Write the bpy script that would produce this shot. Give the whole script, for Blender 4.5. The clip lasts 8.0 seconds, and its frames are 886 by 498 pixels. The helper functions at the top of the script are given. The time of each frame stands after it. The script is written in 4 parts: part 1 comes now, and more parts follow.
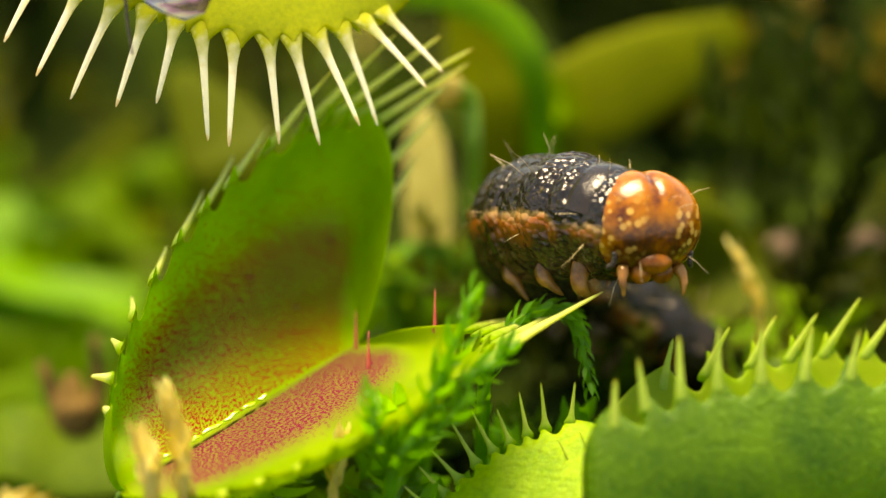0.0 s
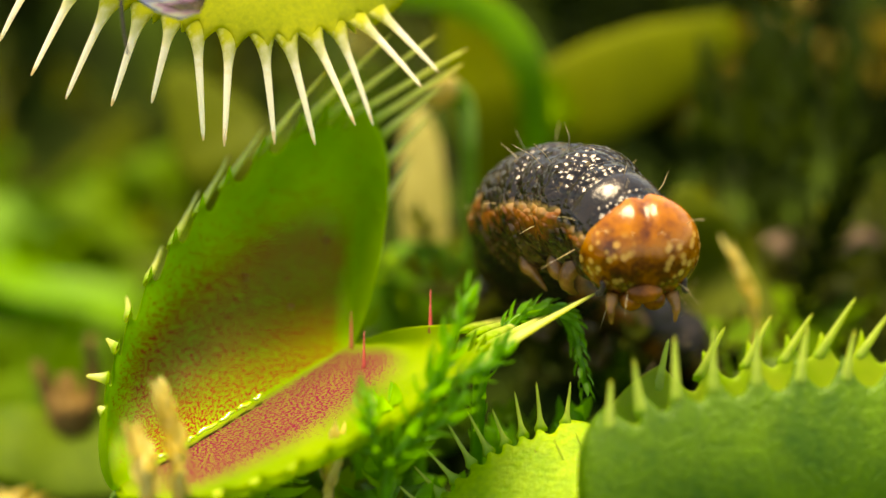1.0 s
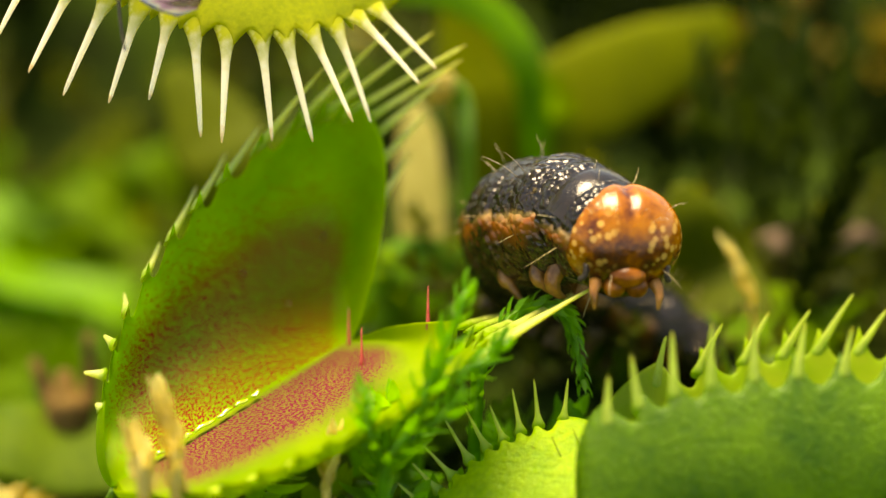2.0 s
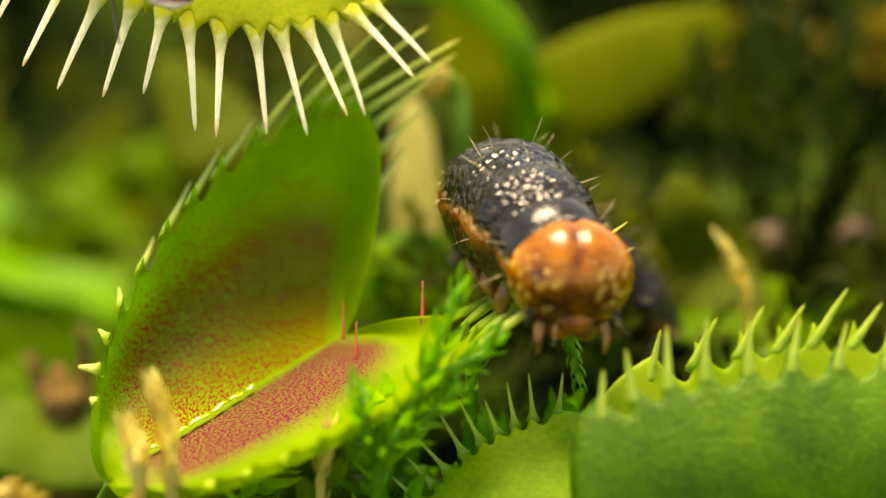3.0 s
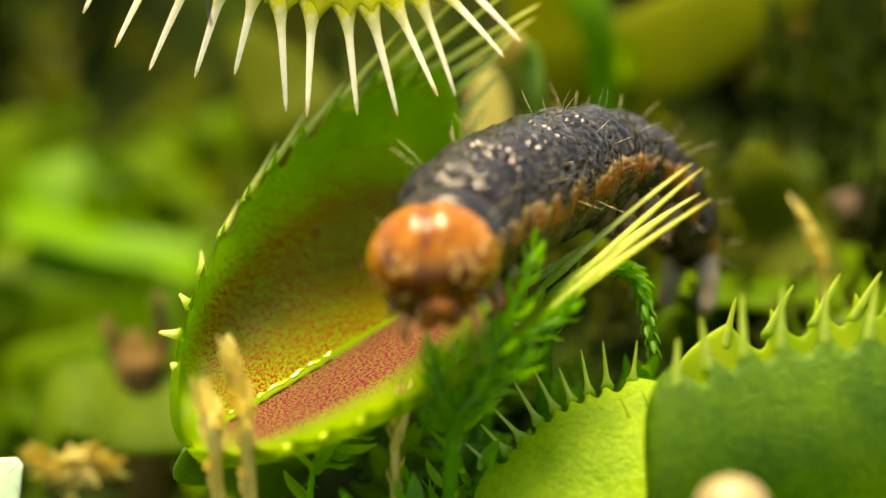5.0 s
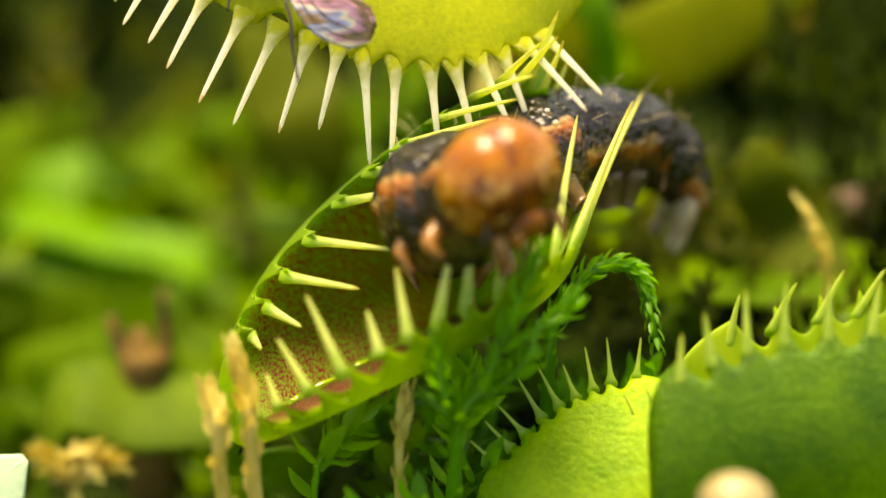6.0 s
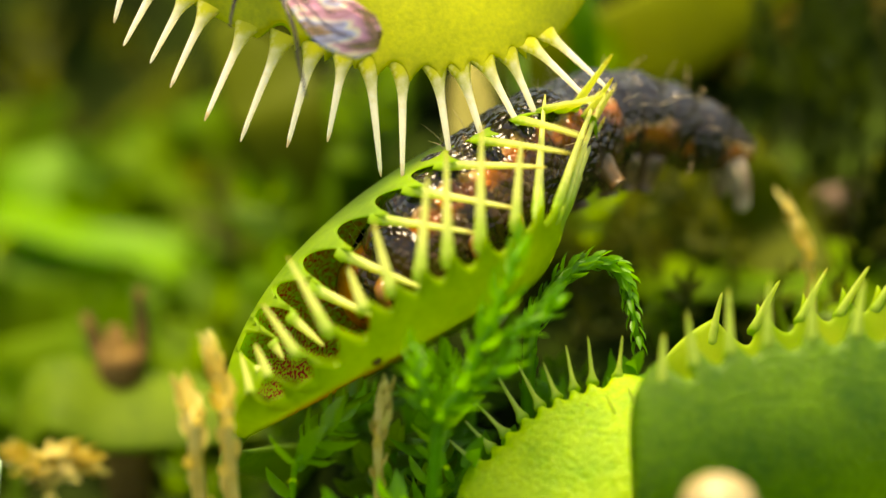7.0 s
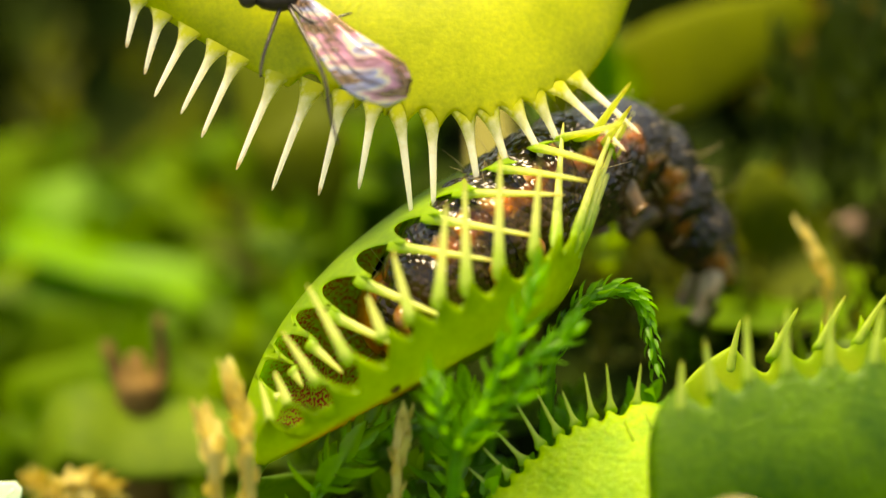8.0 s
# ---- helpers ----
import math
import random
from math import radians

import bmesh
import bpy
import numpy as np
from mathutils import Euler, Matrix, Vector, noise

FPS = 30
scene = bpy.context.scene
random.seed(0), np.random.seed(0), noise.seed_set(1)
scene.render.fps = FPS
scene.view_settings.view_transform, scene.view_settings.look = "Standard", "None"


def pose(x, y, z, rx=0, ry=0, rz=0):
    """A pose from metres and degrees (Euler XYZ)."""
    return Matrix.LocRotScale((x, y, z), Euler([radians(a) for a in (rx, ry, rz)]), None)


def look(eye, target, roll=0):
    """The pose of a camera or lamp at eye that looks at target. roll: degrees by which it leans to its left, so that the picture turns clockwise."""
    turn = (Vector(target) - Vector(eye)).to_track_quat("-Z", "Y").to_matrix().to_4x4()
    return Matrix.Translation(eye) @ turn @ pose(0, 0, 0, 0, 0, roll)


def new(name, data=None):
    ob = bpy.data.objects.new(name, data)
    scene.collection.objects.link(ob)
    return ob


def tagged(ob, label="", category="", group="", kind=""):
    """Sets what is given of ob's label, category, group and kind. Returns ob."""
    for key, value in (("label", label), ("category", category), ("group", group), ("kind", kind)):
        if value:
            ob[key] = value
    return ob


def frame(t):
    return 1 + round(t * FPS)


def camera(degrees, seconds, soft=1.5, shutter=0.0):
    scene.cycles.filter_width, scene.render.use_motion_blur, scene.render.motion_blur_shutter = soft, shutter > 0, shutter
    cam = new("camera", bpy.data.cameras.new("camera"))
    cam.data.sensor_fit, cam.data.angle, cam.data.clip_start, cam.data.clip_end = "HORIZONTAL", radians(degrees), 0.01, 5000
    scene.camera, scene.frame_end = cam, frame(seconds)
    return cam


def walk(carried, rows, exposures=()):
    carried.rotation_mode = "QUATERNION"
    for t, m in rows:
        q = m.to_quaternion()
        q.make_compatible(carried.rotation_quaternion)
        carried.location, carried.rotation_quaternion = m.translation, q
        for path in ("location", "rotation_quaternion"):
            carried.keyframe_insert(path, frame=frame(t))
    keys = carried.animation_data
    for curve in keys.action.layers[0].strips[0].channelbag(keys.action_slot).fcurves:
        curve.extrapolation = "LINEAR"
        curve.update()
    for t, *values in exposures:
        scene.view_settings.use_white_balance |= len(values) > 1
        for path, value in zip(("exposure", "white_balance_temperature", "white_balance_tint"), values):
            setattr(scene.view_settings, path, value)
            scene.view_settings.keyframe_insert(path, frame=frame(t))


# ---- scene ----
# Places are worked out on axes tilted like the line of sight: a to the right and b down in steps
# of 0.025 mm through the middle of the bed, c towards the viewer in mm. All meshes are in mm.
MM = 0.001
STEP, TILT, FOV = 0.025, radians(28), 25.0
FAR = STEP * 784 / math.tan(radians(FOV / 2))
MID = Vector((0, 0, 12.0))
AX = Vector((1, 0, 0))
AU = Vector((0, math.sin(TILT), math.cos(TILT)))
AN = Vector((0, -math.cos(TILT), math.sin(TILT)))


def at(a, b, c=0.0):
    """A place on the bed, in mm."""
    k = (FAR - c) / FAR * STEP
    return MID + AX * ((a - 784) * k) + AU * ((441 - b) * k) + AN * c


def seen(p):
    """Where a world place in mm lies on the tilted axes: a, b, c."""
    d = p - MID
    c = d.dot(AN)
    k = (FAR - c) / FAR * STEP
    return 784 + d.dot(AX) / k, 441 - d.dot(AU) / k, c


def way(x, y, z):
    """A direction given on the tilted axes."""
    return (AX * x + AU * y + AN * z).normalized()


def axes(origin, x, y):
    """A pose in metres from an origin in mm, an X axis and a rough Y axis."""
    x = x.normalized()
    z = x.cross(y).normalized()
    y = z.cross(x)
    m = Matrix((x, y, z)).transposed().to_4x4()
    m.translation = origin * MM
    return m


# ---- camera ----
cam = camera(FOV, 8.0, soft=1.4)
cam.data.dof.use_dof = True
cam.data.dof.focus_distance = (FAR - 3.0) * MM
cam.data.dof.aperture_fstop = 18.0
SWING = [(0, 0, 0, 0), (0.5, -0.4, -1.6, 0.04), (1, -8, -0.2, 0.03), (1.5, -7.8, -2.9, 0.04), (2.2, -15, -8, 0.06), (3, -21.7, -16.9, 0.1),
         (3.5, -22.3, -24.4, 0.08), (3.8, -15, -41, 0.08), (4, -3.4, -52.4, 0.08), (4.1, 5, -58, 0.09), (4.2, 46, -65, 0.1), (4.3, 77, -68, 0.12), (4.4, 92, -70, 0.14),
         (4.5, 97.3, -70.9, 0.14), (5.2, 112, -77, 0.1), (6, 116.5, -80.3, 0.0), (6.5, 95.9, -76.8, 0.2), (7, 80.5, -84.6, 1.0), (7.5, 98.3, -73.5, 0.9), (8, 113.3, -36.1, 0.7)]
EYE = MID + AN * FAR
walk(cam, [(t, look((EYE - AN * f) * MM, at(784 - da, 441 - db) * MM, -math.degrees(math.atan(da * STEP / FAR)) * math.tan(TILT))) for t, da, db, f in SWING], [(0, 1.38, 10300, 11.5), (8, 1.38, 10300, 11.5)])

# ---- light ----
world = bpy.data.worlds.new("sky")
scene.world = world
world.use_nodes = True
wn = world.node_tree
sky = wn.nodes.new("ShaderNodeTexSky")
sky.sky_type, sky.sun_disc = "NISHITA", False
SUN_EL, SUN_AZ = 76.0, -24.0
sky.sun_elevation, sky.sun_rotation = radians(SUN_EL), radians(SUN_AZ)
wn.nodes["Background"].inputs[1].default_value = 0.15
wn.links.new(sky.outputs[0], wn.nodes["Background"].inputs[0])
sun = new("sun", bpy.data.lights.new("sun", "SUN"))
sun.data.energy, sun.data.angle, sun.data.color = 4.5, radians(30.0), (1.0, 0.94, 0.80)
toward = Vector((math.sin(radians(SUN_AZ)) * math.cos(radians(SUN_EL)), math.cos(radians(SUN_AZ)) * math.cos(radians(SUN_EL)), math.sin(radians(SUN_EL))))
sun.matrix_basis = look(toward, (0, 0, 0))


# ---- materials ----
def nodes_of(name):
    m = bpy.data.materials.new(name)
    m.use_nodes = True
    return m, m.node_tree.nodes, m.node_tree.links, m.node_tree.nodes["Principled BSDF"]


def ramp(nt, links, fac, stops):
    r = nt.new("ShaderNodeValToRGB")
    e = r.color_ramp.elements
    while len(e) < len(stops):
        e.new(0.5)
    for k, (p, c) in zip(e, stops):
        k.position = p
        k.color = (*c, 1) if len(c) == 3 else c
    links.new(fac, r.inputs[0])
    return r.outputs[0]


def noise_tex(nt, links, coord, scale, detail=4.0, rough=0.55):
    n = nt.new("ShaderNodeTexNoise")
    n.inputs["Scale"].default_value, n.inputs["Detail"].default_value, n.inputs["Roughness"].default_value = scale, detail, rough
    if coord is not None:
        links.new(coord, n.inputs["Vector"])
    return n.outputs["Fac"]


def mixc(nt, links, fac, a, b, mode="MIX"):
    x = nt.new("ShaderNodeMix")
    x.data_type, x.blend_type = "RGBA", mode
    for v, i in ((fac, 0), (a, 6), (b, 7)):
        if isinstance(v, (int, float)):
            x.inputs[i].default_value = v
        elif isinstance(v, tuple):
            x.inputs[i].default_value = (*v, 1)
        else:
            links.new(v, x.inputs[i])
    return x.outputs[2]


def calc(nt, links, op, a, b=0.0):
    x = nt.new("ShaderNodeMath")
    x.operation = op
    for v, i in ((a, 0), (b, 1)):
        if isinstance(v, (int, float)):
            x.inputs[i].default_value = v
        else:
            links.new(v, x.inputs[i])
    return x.outputs[0]


def bump(nt, links, height, bsdf, strength=0.3, dist=0.0001):
    b = nt.new("ShaderNodeBump")
    b.inputs["Strength"].default_value, b.inputs["Distance"].default_value = strength, dist
    links.new(height, b.inputs["Height"])
    links.new(b.outputs[0], bsdf.inputs["Normal"])


def see_through(m, nt, links, bsdf, colour, share, tint=(1, 1, 1)):
    """Lets light pass diffusely through a thin leaf."""
    t = nt.new("ShaderNodeBsdfTranslucent")
    links.new(mixc(nt, links, 1.0, colour, tint, "MULTIPLY"), t.inputs["Color"])
    mix = nt.new("ShaderNodeMixShader")
    mix.inputs[0].default_value = share
    links.new(bsdf.outputs[0], mix.inputs[1])
    links.new(t.outputs[0], mix.inputs[2])
    links.new(mix.outputs[0], nt["Material Output"].inputs[0])


def leaf_mat(name, dark, light, share=0.5, rough=0.4, fine=2500, coarse=250, relief=0.25, tint=(1.6, 1.45, 0.8), gloss=0.4):
    m, nt, links, b = nodes_of(name)
    co = nt.new("ShaderNodeTexCoord").outputs["Object"]
    c1 = noise_tex(nt, links, co, coarse, 3)
    c2 = noise_tex(nt, links, co, fine, 5)
    f = calc(nt, links, "ADD", calc(nt, links, "MULTIPLY", c1, 0.65), calc(nt, links, "MULTIPLY", c2, 0.35))
    col = ramp(nt, links, f, [(0.36, dark), (0.64, light)])
    links.new(col, b.inputs["Base Color"])
    b.inputs["Roughness"].default_value = rough
    b.inputs["Specular IOR Level"].default_value = gloss
    bump(nt, links, c2, b, relief, 0.00006 if relief < 0.5 else 0.00015)
    see_through(m, nt, links, b, col, share, tint)
    return m


def tooth_mat(name, foot, tip, share=0.5, tint=(1.5, 1.4, 0.9)):
    """Coloured like the lobe at the foot and paler towards the tip."""
    m, nt, links, b = nodes_of(name)
    tc = nt.new("ShaderNodeTexCoord")
    sep = nt.new("ShaderNodeSeparateXYZ")
    links.new(tc.outputs["Generated"], sep.inputs[0])
    n = noise_tex(nt, links, tc.outputs["Object"], 2200, 4)
    f = calc(nt, links, "ADD", sep.outputs[1], calc(nt, links, "MULTIPLY", calc(nt, links, "SUBTRACT", n, 0.5), 0.5))
    col = ramp(nt, links, f, [(0.06, foot), (0.40, tip), (0.90, tip), (1.0, (tip[0] * 0.85, tip[1] * 0.72, tip[2] * 0.5))])
    links.new(col, b.inputs["Base Color"])
    b.inputs["Roughness"].default_value = 0.4
    b.inputs["Specular IOR Level"].default_value = 0.4
    bump(nt, links, n, b, 0.4, 0.00006)
    see_through(m, nt, links, b, col, share, tint)
    return m


def trap_inside(name, dark, light, red, cover=0.5, flushed=0.25, tint=(1.6, 1.45, 0.8)):
    """The glandular inner face: red dots that thin out towards a green margin."""
    m, nt, links, b = nodes_of(name)
    uv = nt.new("ShaderNodeTexCoord").outputs["UV"]
    co = nt.new("ShaderNodeTexCoord").outputs["Object"]
    sep = nt.new("ShaderNodeSeparateXYZ")
    links.new(uv, sep.inputs[0])
    mp = nt.new("ShaderNodeMapping")
    mp.inputs["Scale"].default_value = (178, 80, 1)
    links.new(uv, mp.inputs[0])
    dots = noise_tex(nt, links, mp.outputs[0], 1.0, 1.5, 0.5)
    soft = noise_tex(nt, links, co, 380, 3)
    inner = ramp(nt, links, sep.outputs[1], [(0.0, (0, 0, 0)), (0.05, (0.95,) * 3), (cover * 0.8, (1, 1, 1)), (cover * 1.25, (0, 0, 0))])
    ends = ramp(nt, links, sep.outputs[0], [(0.06, (0, 0, 0)), (0.26, (1, 1, 1)), (0.80, (1, 1, 1)), (0.93, (0, 0, 0))])
    zone = calc(nt, links, "MULTIPLY", inner, ends)
    level = calc(nt, links, "SUBTRACT", 0.74, calc(nt, links, "MULTIPLY", zone, calc(nt, links, "ADD", 0.225, calc(nt, links, "MULTIPLY", soft, 0.10))))
    hit = calc(nt, links, "MULTIPLY", calc(nt, links, "SUBTRACT", dots, level), 20.0)
    fac = nt.new("ShaderNodeClamp")
    links.new(hit, fac.inputs[0])
    green = ramp(nt, links, noise_tex(nt, links, co, 300, 5), [(0.35, dark), (0.65, light)])
    flush = mixc(nt, links, calc(nt, links, "MULTIPLY", zone, flushed), green, red)
    col = mixc(nt, links, fac.outputs[0], flush, red)
    links.new(col, b.inputs["Base Color"])
    b.inputs["Roughness"].default_value = 0.42
    b.inputs["Specular IOR Level"].default_value = 0.18
    bump(nt, links, dots, b, 0.35, 0.00008)
    see_through(m, nt, links, b, col, 0.55, tint)
    return m


def plain_mat(name, stops, scale, rough=0.6, relief=0.4, depth=0.0001, detail=6.0, coat=0.0, gloss=0.4):
    m, nt, links, b = nodes_of(name)
    co = nt.new("ShaderNodeTexCoord").outputs["Object"]
    n = noise_tex(nt, links, co, scale, detail)
    links.new(ramp(nt, links, n, stops), b.inputs["Base Color"])
    b.inputs["Roughness"].default_value = rough
    b.inputs["Coat Weight"].default_value = coat
    b.inputs["Specular IOR Level"].default_value = gloss
    b.inputs["Coat Roughness"].default_value = 0.12
    bump(nt, links, noise_tex(nt, links, co, scale * 2.7, 4), b, relief, depth)
    return m


GREEN_OUT = leaf_mat("trap_green", (0.18, 0.34, 0.010), (0.30, 0.48, 0.016), 0.58, 0.45)
BRIGHT_MOSS = leaf_mat("moss_bright", (0.14, 0.38, 0.012), (0.26, 0.54, 0.025), 0.62, 0.3, gloss=0.4, fine=1500, coarse=250)
FRESH_MOSS = leaf_mat("moss_fresh", (0.06, 0.25, 0.010), (0.15, 0.42, 0.022), 0.6, 0.35, gloss=0.35, fine=1500, coarse=250)
YELLOW_OUT = leaf_mat("trap_yellow", (0.34, 0.40, 0.010), (0.58, 0.61, 0.03), 0.58, 0.5, fine=4200, relief=0.45)
GRASS_OUT = leaf_mat("trap_grass", (0.04, 0.13, 0.003), (0.13, 0.27, 0.007), 0.5, 0.42, fine=3600, coarse=420, relief=0.9)
LIME_OUT = leaf_mat("trap_lime", (0.20, 0.42, 0.008), (0.46, 0.66, 0.03), 0.6, 0.4, fine=3600, coarse=420, relief=1.0)
GREEN_IN = trap_inside("trap_red_inside", (0.21, 0.40, 0.010), (0.31, 0.52, 0.016), (0.36, 0.010, 0.006), 0.80, 0.0, (1.18, 1.4, 0.8))
RED_IN = trap_inside("trap_crimson_inside", (0.19, 0.36, 0.012), (0.30, 0.46, 0.02), (0.25, 0.012, 0.060), 0.43, 0.52, (1.45, 1.1, 1.1))
PALE_IN = trap_inside("trap_pale_inside", (0.22, 0.40, 0.015), (0.36, 0.50, 0.03), (0.30, 0.06, 0.02), 0.15)
TOOTH = tooth_mat("tooth_green", (0.24, 0.42, 0.014), (0.58, 0.64, 0.20))
TOOTH_LIME = tooth_mat("tooth_lime", (0.20, 0.40, 0.010), (0.46, 0.58, 0.11))
TOOTH_PALE = tooth_mat("tooth_pale", (0.54, 0.57, 0.03), (0.95, 0.93, 0.80), 0.55, (1.2, 1.15, 1.0))
STALK = leaf_mat("stalk_green", (0.10, 0.24, 0.015), (0.22, 0.38, 0.03), 0.3, 0.4)
MOSS = leaf_mat("moss_green", (0.06, 0.22, 0.010), (0.15, 0.42, 0.02), 0.55, 0.4, gloss=0.3, fine=1500, coarse=200)
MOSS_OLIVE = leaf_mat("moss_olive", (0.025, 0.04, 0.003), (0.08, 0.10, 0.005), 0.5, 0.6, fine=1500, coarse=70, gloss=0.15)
# near-black so that the deep shade farther back is in the colour
MOSS_SHADED = leaf_mat("moss_shaded", (0.002, 0.006, 0.0005), (0.010, 0.018, 0.001), 0.25, 0.8, gloss=0.03, fine=1500, coarse=90)
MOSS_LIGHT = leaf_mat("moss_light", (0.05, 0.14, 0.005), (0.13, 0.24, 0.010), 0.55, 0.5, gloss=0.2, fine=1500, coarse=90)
MOSS_DRY = leaf_mat("moss_dry", (0.56, 0.42, 0.05), (0.82, 0.74, 0.26), 0.4, 0.35, fine=1500, coarse=300, tint=(1, 0.9, 0.6))
BLADE = leaf_mat("blade_green", (0.07, 0.22, 0.006), (0.20, 0.44, 0.012), 0.55, 0.5, coarse=160, gloss=0.2)
OLIVE = leaf_mat("blade_olive", (0.10, 0.135, 0.003), (0.20, 0.245, 0.005), 0.5, 0.6, coarse=60, gloss=0.1)
DULL = leaf_mat("blade_dull", (0.06, 0.09, 0.003), (0.13, 0.17, 0.006), 0.55, 0.6, coarse=60, gloss=0.1)
STRAW = leaf_mat("straw", (0.24, 0.23, 0.05), (0.38, 0.36, 0.11), 0.4, 0.6, gloss=0.1, tint=(1, 0.9, 0.6))
SOIL = plain_mat("peat", [(0.35, (0.005, 0.008, 0.002)), (0.52, (0.015, 0.028, 0.004)), (0.68, (0.04, 0.075, 0.007))], 160, 0.95, 0.8, 0.0008, gloss=0.03)
BARK = plain_mat("bark", [(0.35, (0.05, 0.03, 0.02)), (0.6, (0.20, 0.14, 0.10))], 260, 0.8, 0.7, 0.0004, gloss=0.2)
DEAD = plain_mat("dead_leaf", [(0.35, (0.03, 0.020, 0.007)), (0.6, (0.22, 0.13, 0.035))], 300, 0.7, 0.5, gloss=0.1)
PEBBLE = plain_mat("pebble", [(0.35, (0.22, 0.17, 0.07)), (0.6, (0.36, 0.28, 0.13))], 400, 0.35, 0.2)


# ---- mesh tools ----
class Mesh:
    """Collects vertices (mm), faces, material slots and a face-corner map."""

    def __init__(self):
        self.v, self.f, self.m, self.uv = [], [], [], {}

    def add(self, verts, faces, slot=0, uvs=None):
        n = len(self.v)
        self.v += [tuple(p) for p in verts]
        self.f += [tuple(i + n for i in f) for f in faces]
        self.m += [slot] * len(faces)
        if uvs is not None:
            for i, q in enumerate(uvs):
                self.uv[n + i] = q

    def data(self, name, mats, smooth=True):
        me = bpy.data.meshes.new(name)
        me.from_pydata([(x * MM, y * MM, z * MM) for x, y, z in self.v], [], self.f)
        for m in mats:
            me.materials.append(m)
        me.polygons.foreach_set("material_index", self.m)
        me.polygons.foreach_set("use_smooth", [smooth] * len(self.f))
        if self.uv:
            layer = me.uv_layers.new(name="map")
            idx = np.zeros(len(me.loops), dtype=np.int32)
            me.loops.foreach_get("vertex_index", idx)
            layer.data.foreach_set("uv", [c for i in idx for c in self.uv.get(int(i), (0, 0))])
        me.update()
        return me


def part(name, mesh, mats, parent=None, label="", smooth=True):
    """Links a mesh as one object, under a thing or a part if one is given."""
    mats = mats if isinstance(mats, list) else [mats]
    ob = new(name, mesh if isinstance(mesh, bpy.types.Mesh) else mesh.data(name, mats, smooth))
    if parent is not None:
        ob.parent = parent
    return tagged(ob, label)


def root(name, place, label, category, group="", kind=""):
    """An Empty at a thing's base, in mm."""
    e = new(name)
    e.empty_display_size = 0.002
    e.matrix_basis = Matrix.Translation(place * MM) if isinstance(place, Vector) else place
    return tagged(e, label, category, group, kind)


def local(place, ob):
    """mm places in a thing's own space."""
    inv = ob.matrix_basis.inverted()
    return [inv @ (p * MM) / MM for p in place]


def curve(points, n):
    """n places along a smooth line through the points."""
    p = [Vector(q) for q in points]
    p = [2 * p[0] - p[1]] + p + [2 * p[-1] - p[-2]]
    out = []
    for i in range(n):
        t = i / (n - 1) * (len(p) - 3)
        k = min(int(t), len(p) - 4)
        t -= k
        a, b, c, d = p[k:k + 4]
        out.append(0.5 * (2 * b + (c - a) * t + (2 * a - 5 * b + 4 * c - d) * t * t + (3 * b - a - 3 * c + d) * t ** 3))
    return out


def tube(mesh, line, radii, sides=8, slot=0, flat=1.0, side=None, cap=True):
    """A round or flattened rod along a line."""
    verts, faces, n = [], [], len(line)
    prev = side
    for i, p in enumerate(line):
        d = (line[min(i + 1, n - 1)] - line[max(i - 1, 0)]).normalized()
        ref = prev if prev is not None else (Vector((0, 0, 1)) if abs(d.z) < 0.9 else Vector((1, 0, 0)))
        s = ref - d * ref.dot(d)
        s = s.normalized() if s.length > 1e-6 else d.orthogonal().normalized()
        prev = s
        w = d.cross(s)
        r = radii[i] if hasattr(radii, "__len__") else radii
        fl = flat[i] if hasattr(flat, "__len__") else flat
        for k in range(sides):
            q = 2 * math.pi * k / sides
            verts.append(p + s * (math.cos(q) * r) + w * (math.sin(q) * r * fl))
    for i in range(n - 1):
        for k in range(sides):
            a, b = i * sides + k, i * sides + (k + 1) % sides
            faces.append((a, b, b + sides, a + sides))
    if cap:
        faces.append(tuple(range(sides))[::-1])
        faces.append(tuple(range((n - 1) * sides, n * sides)))
    mesh.add(verts, faces, slot)


def ball(mesh, centre, size, rings=10, sides=14, slot=0, shape=None):
    verts, faces = [], []
    for i in range(rings + 1):
        f = math.pi * i / rings
        for k in range(sides):
            q = 2 * math.pi * k / sides
            d = Vector((math.sin(f) * math.cos(q), math.sin(f) * math.sin(q), math.cos(f)))
            if shape:
                d = shape(d)
            verts.append(Vector(centre) + Vector((d.x * size[0], d.y * size[1], d.z * size[2])))
    for i in range(rings):
        for k in range(sides):
            a, b = i * sides + k, i * sides + (k + 1) % sides
            faces.append((a, a + sides, b + sides, b))
    mesh.add(verts, faces, slot)


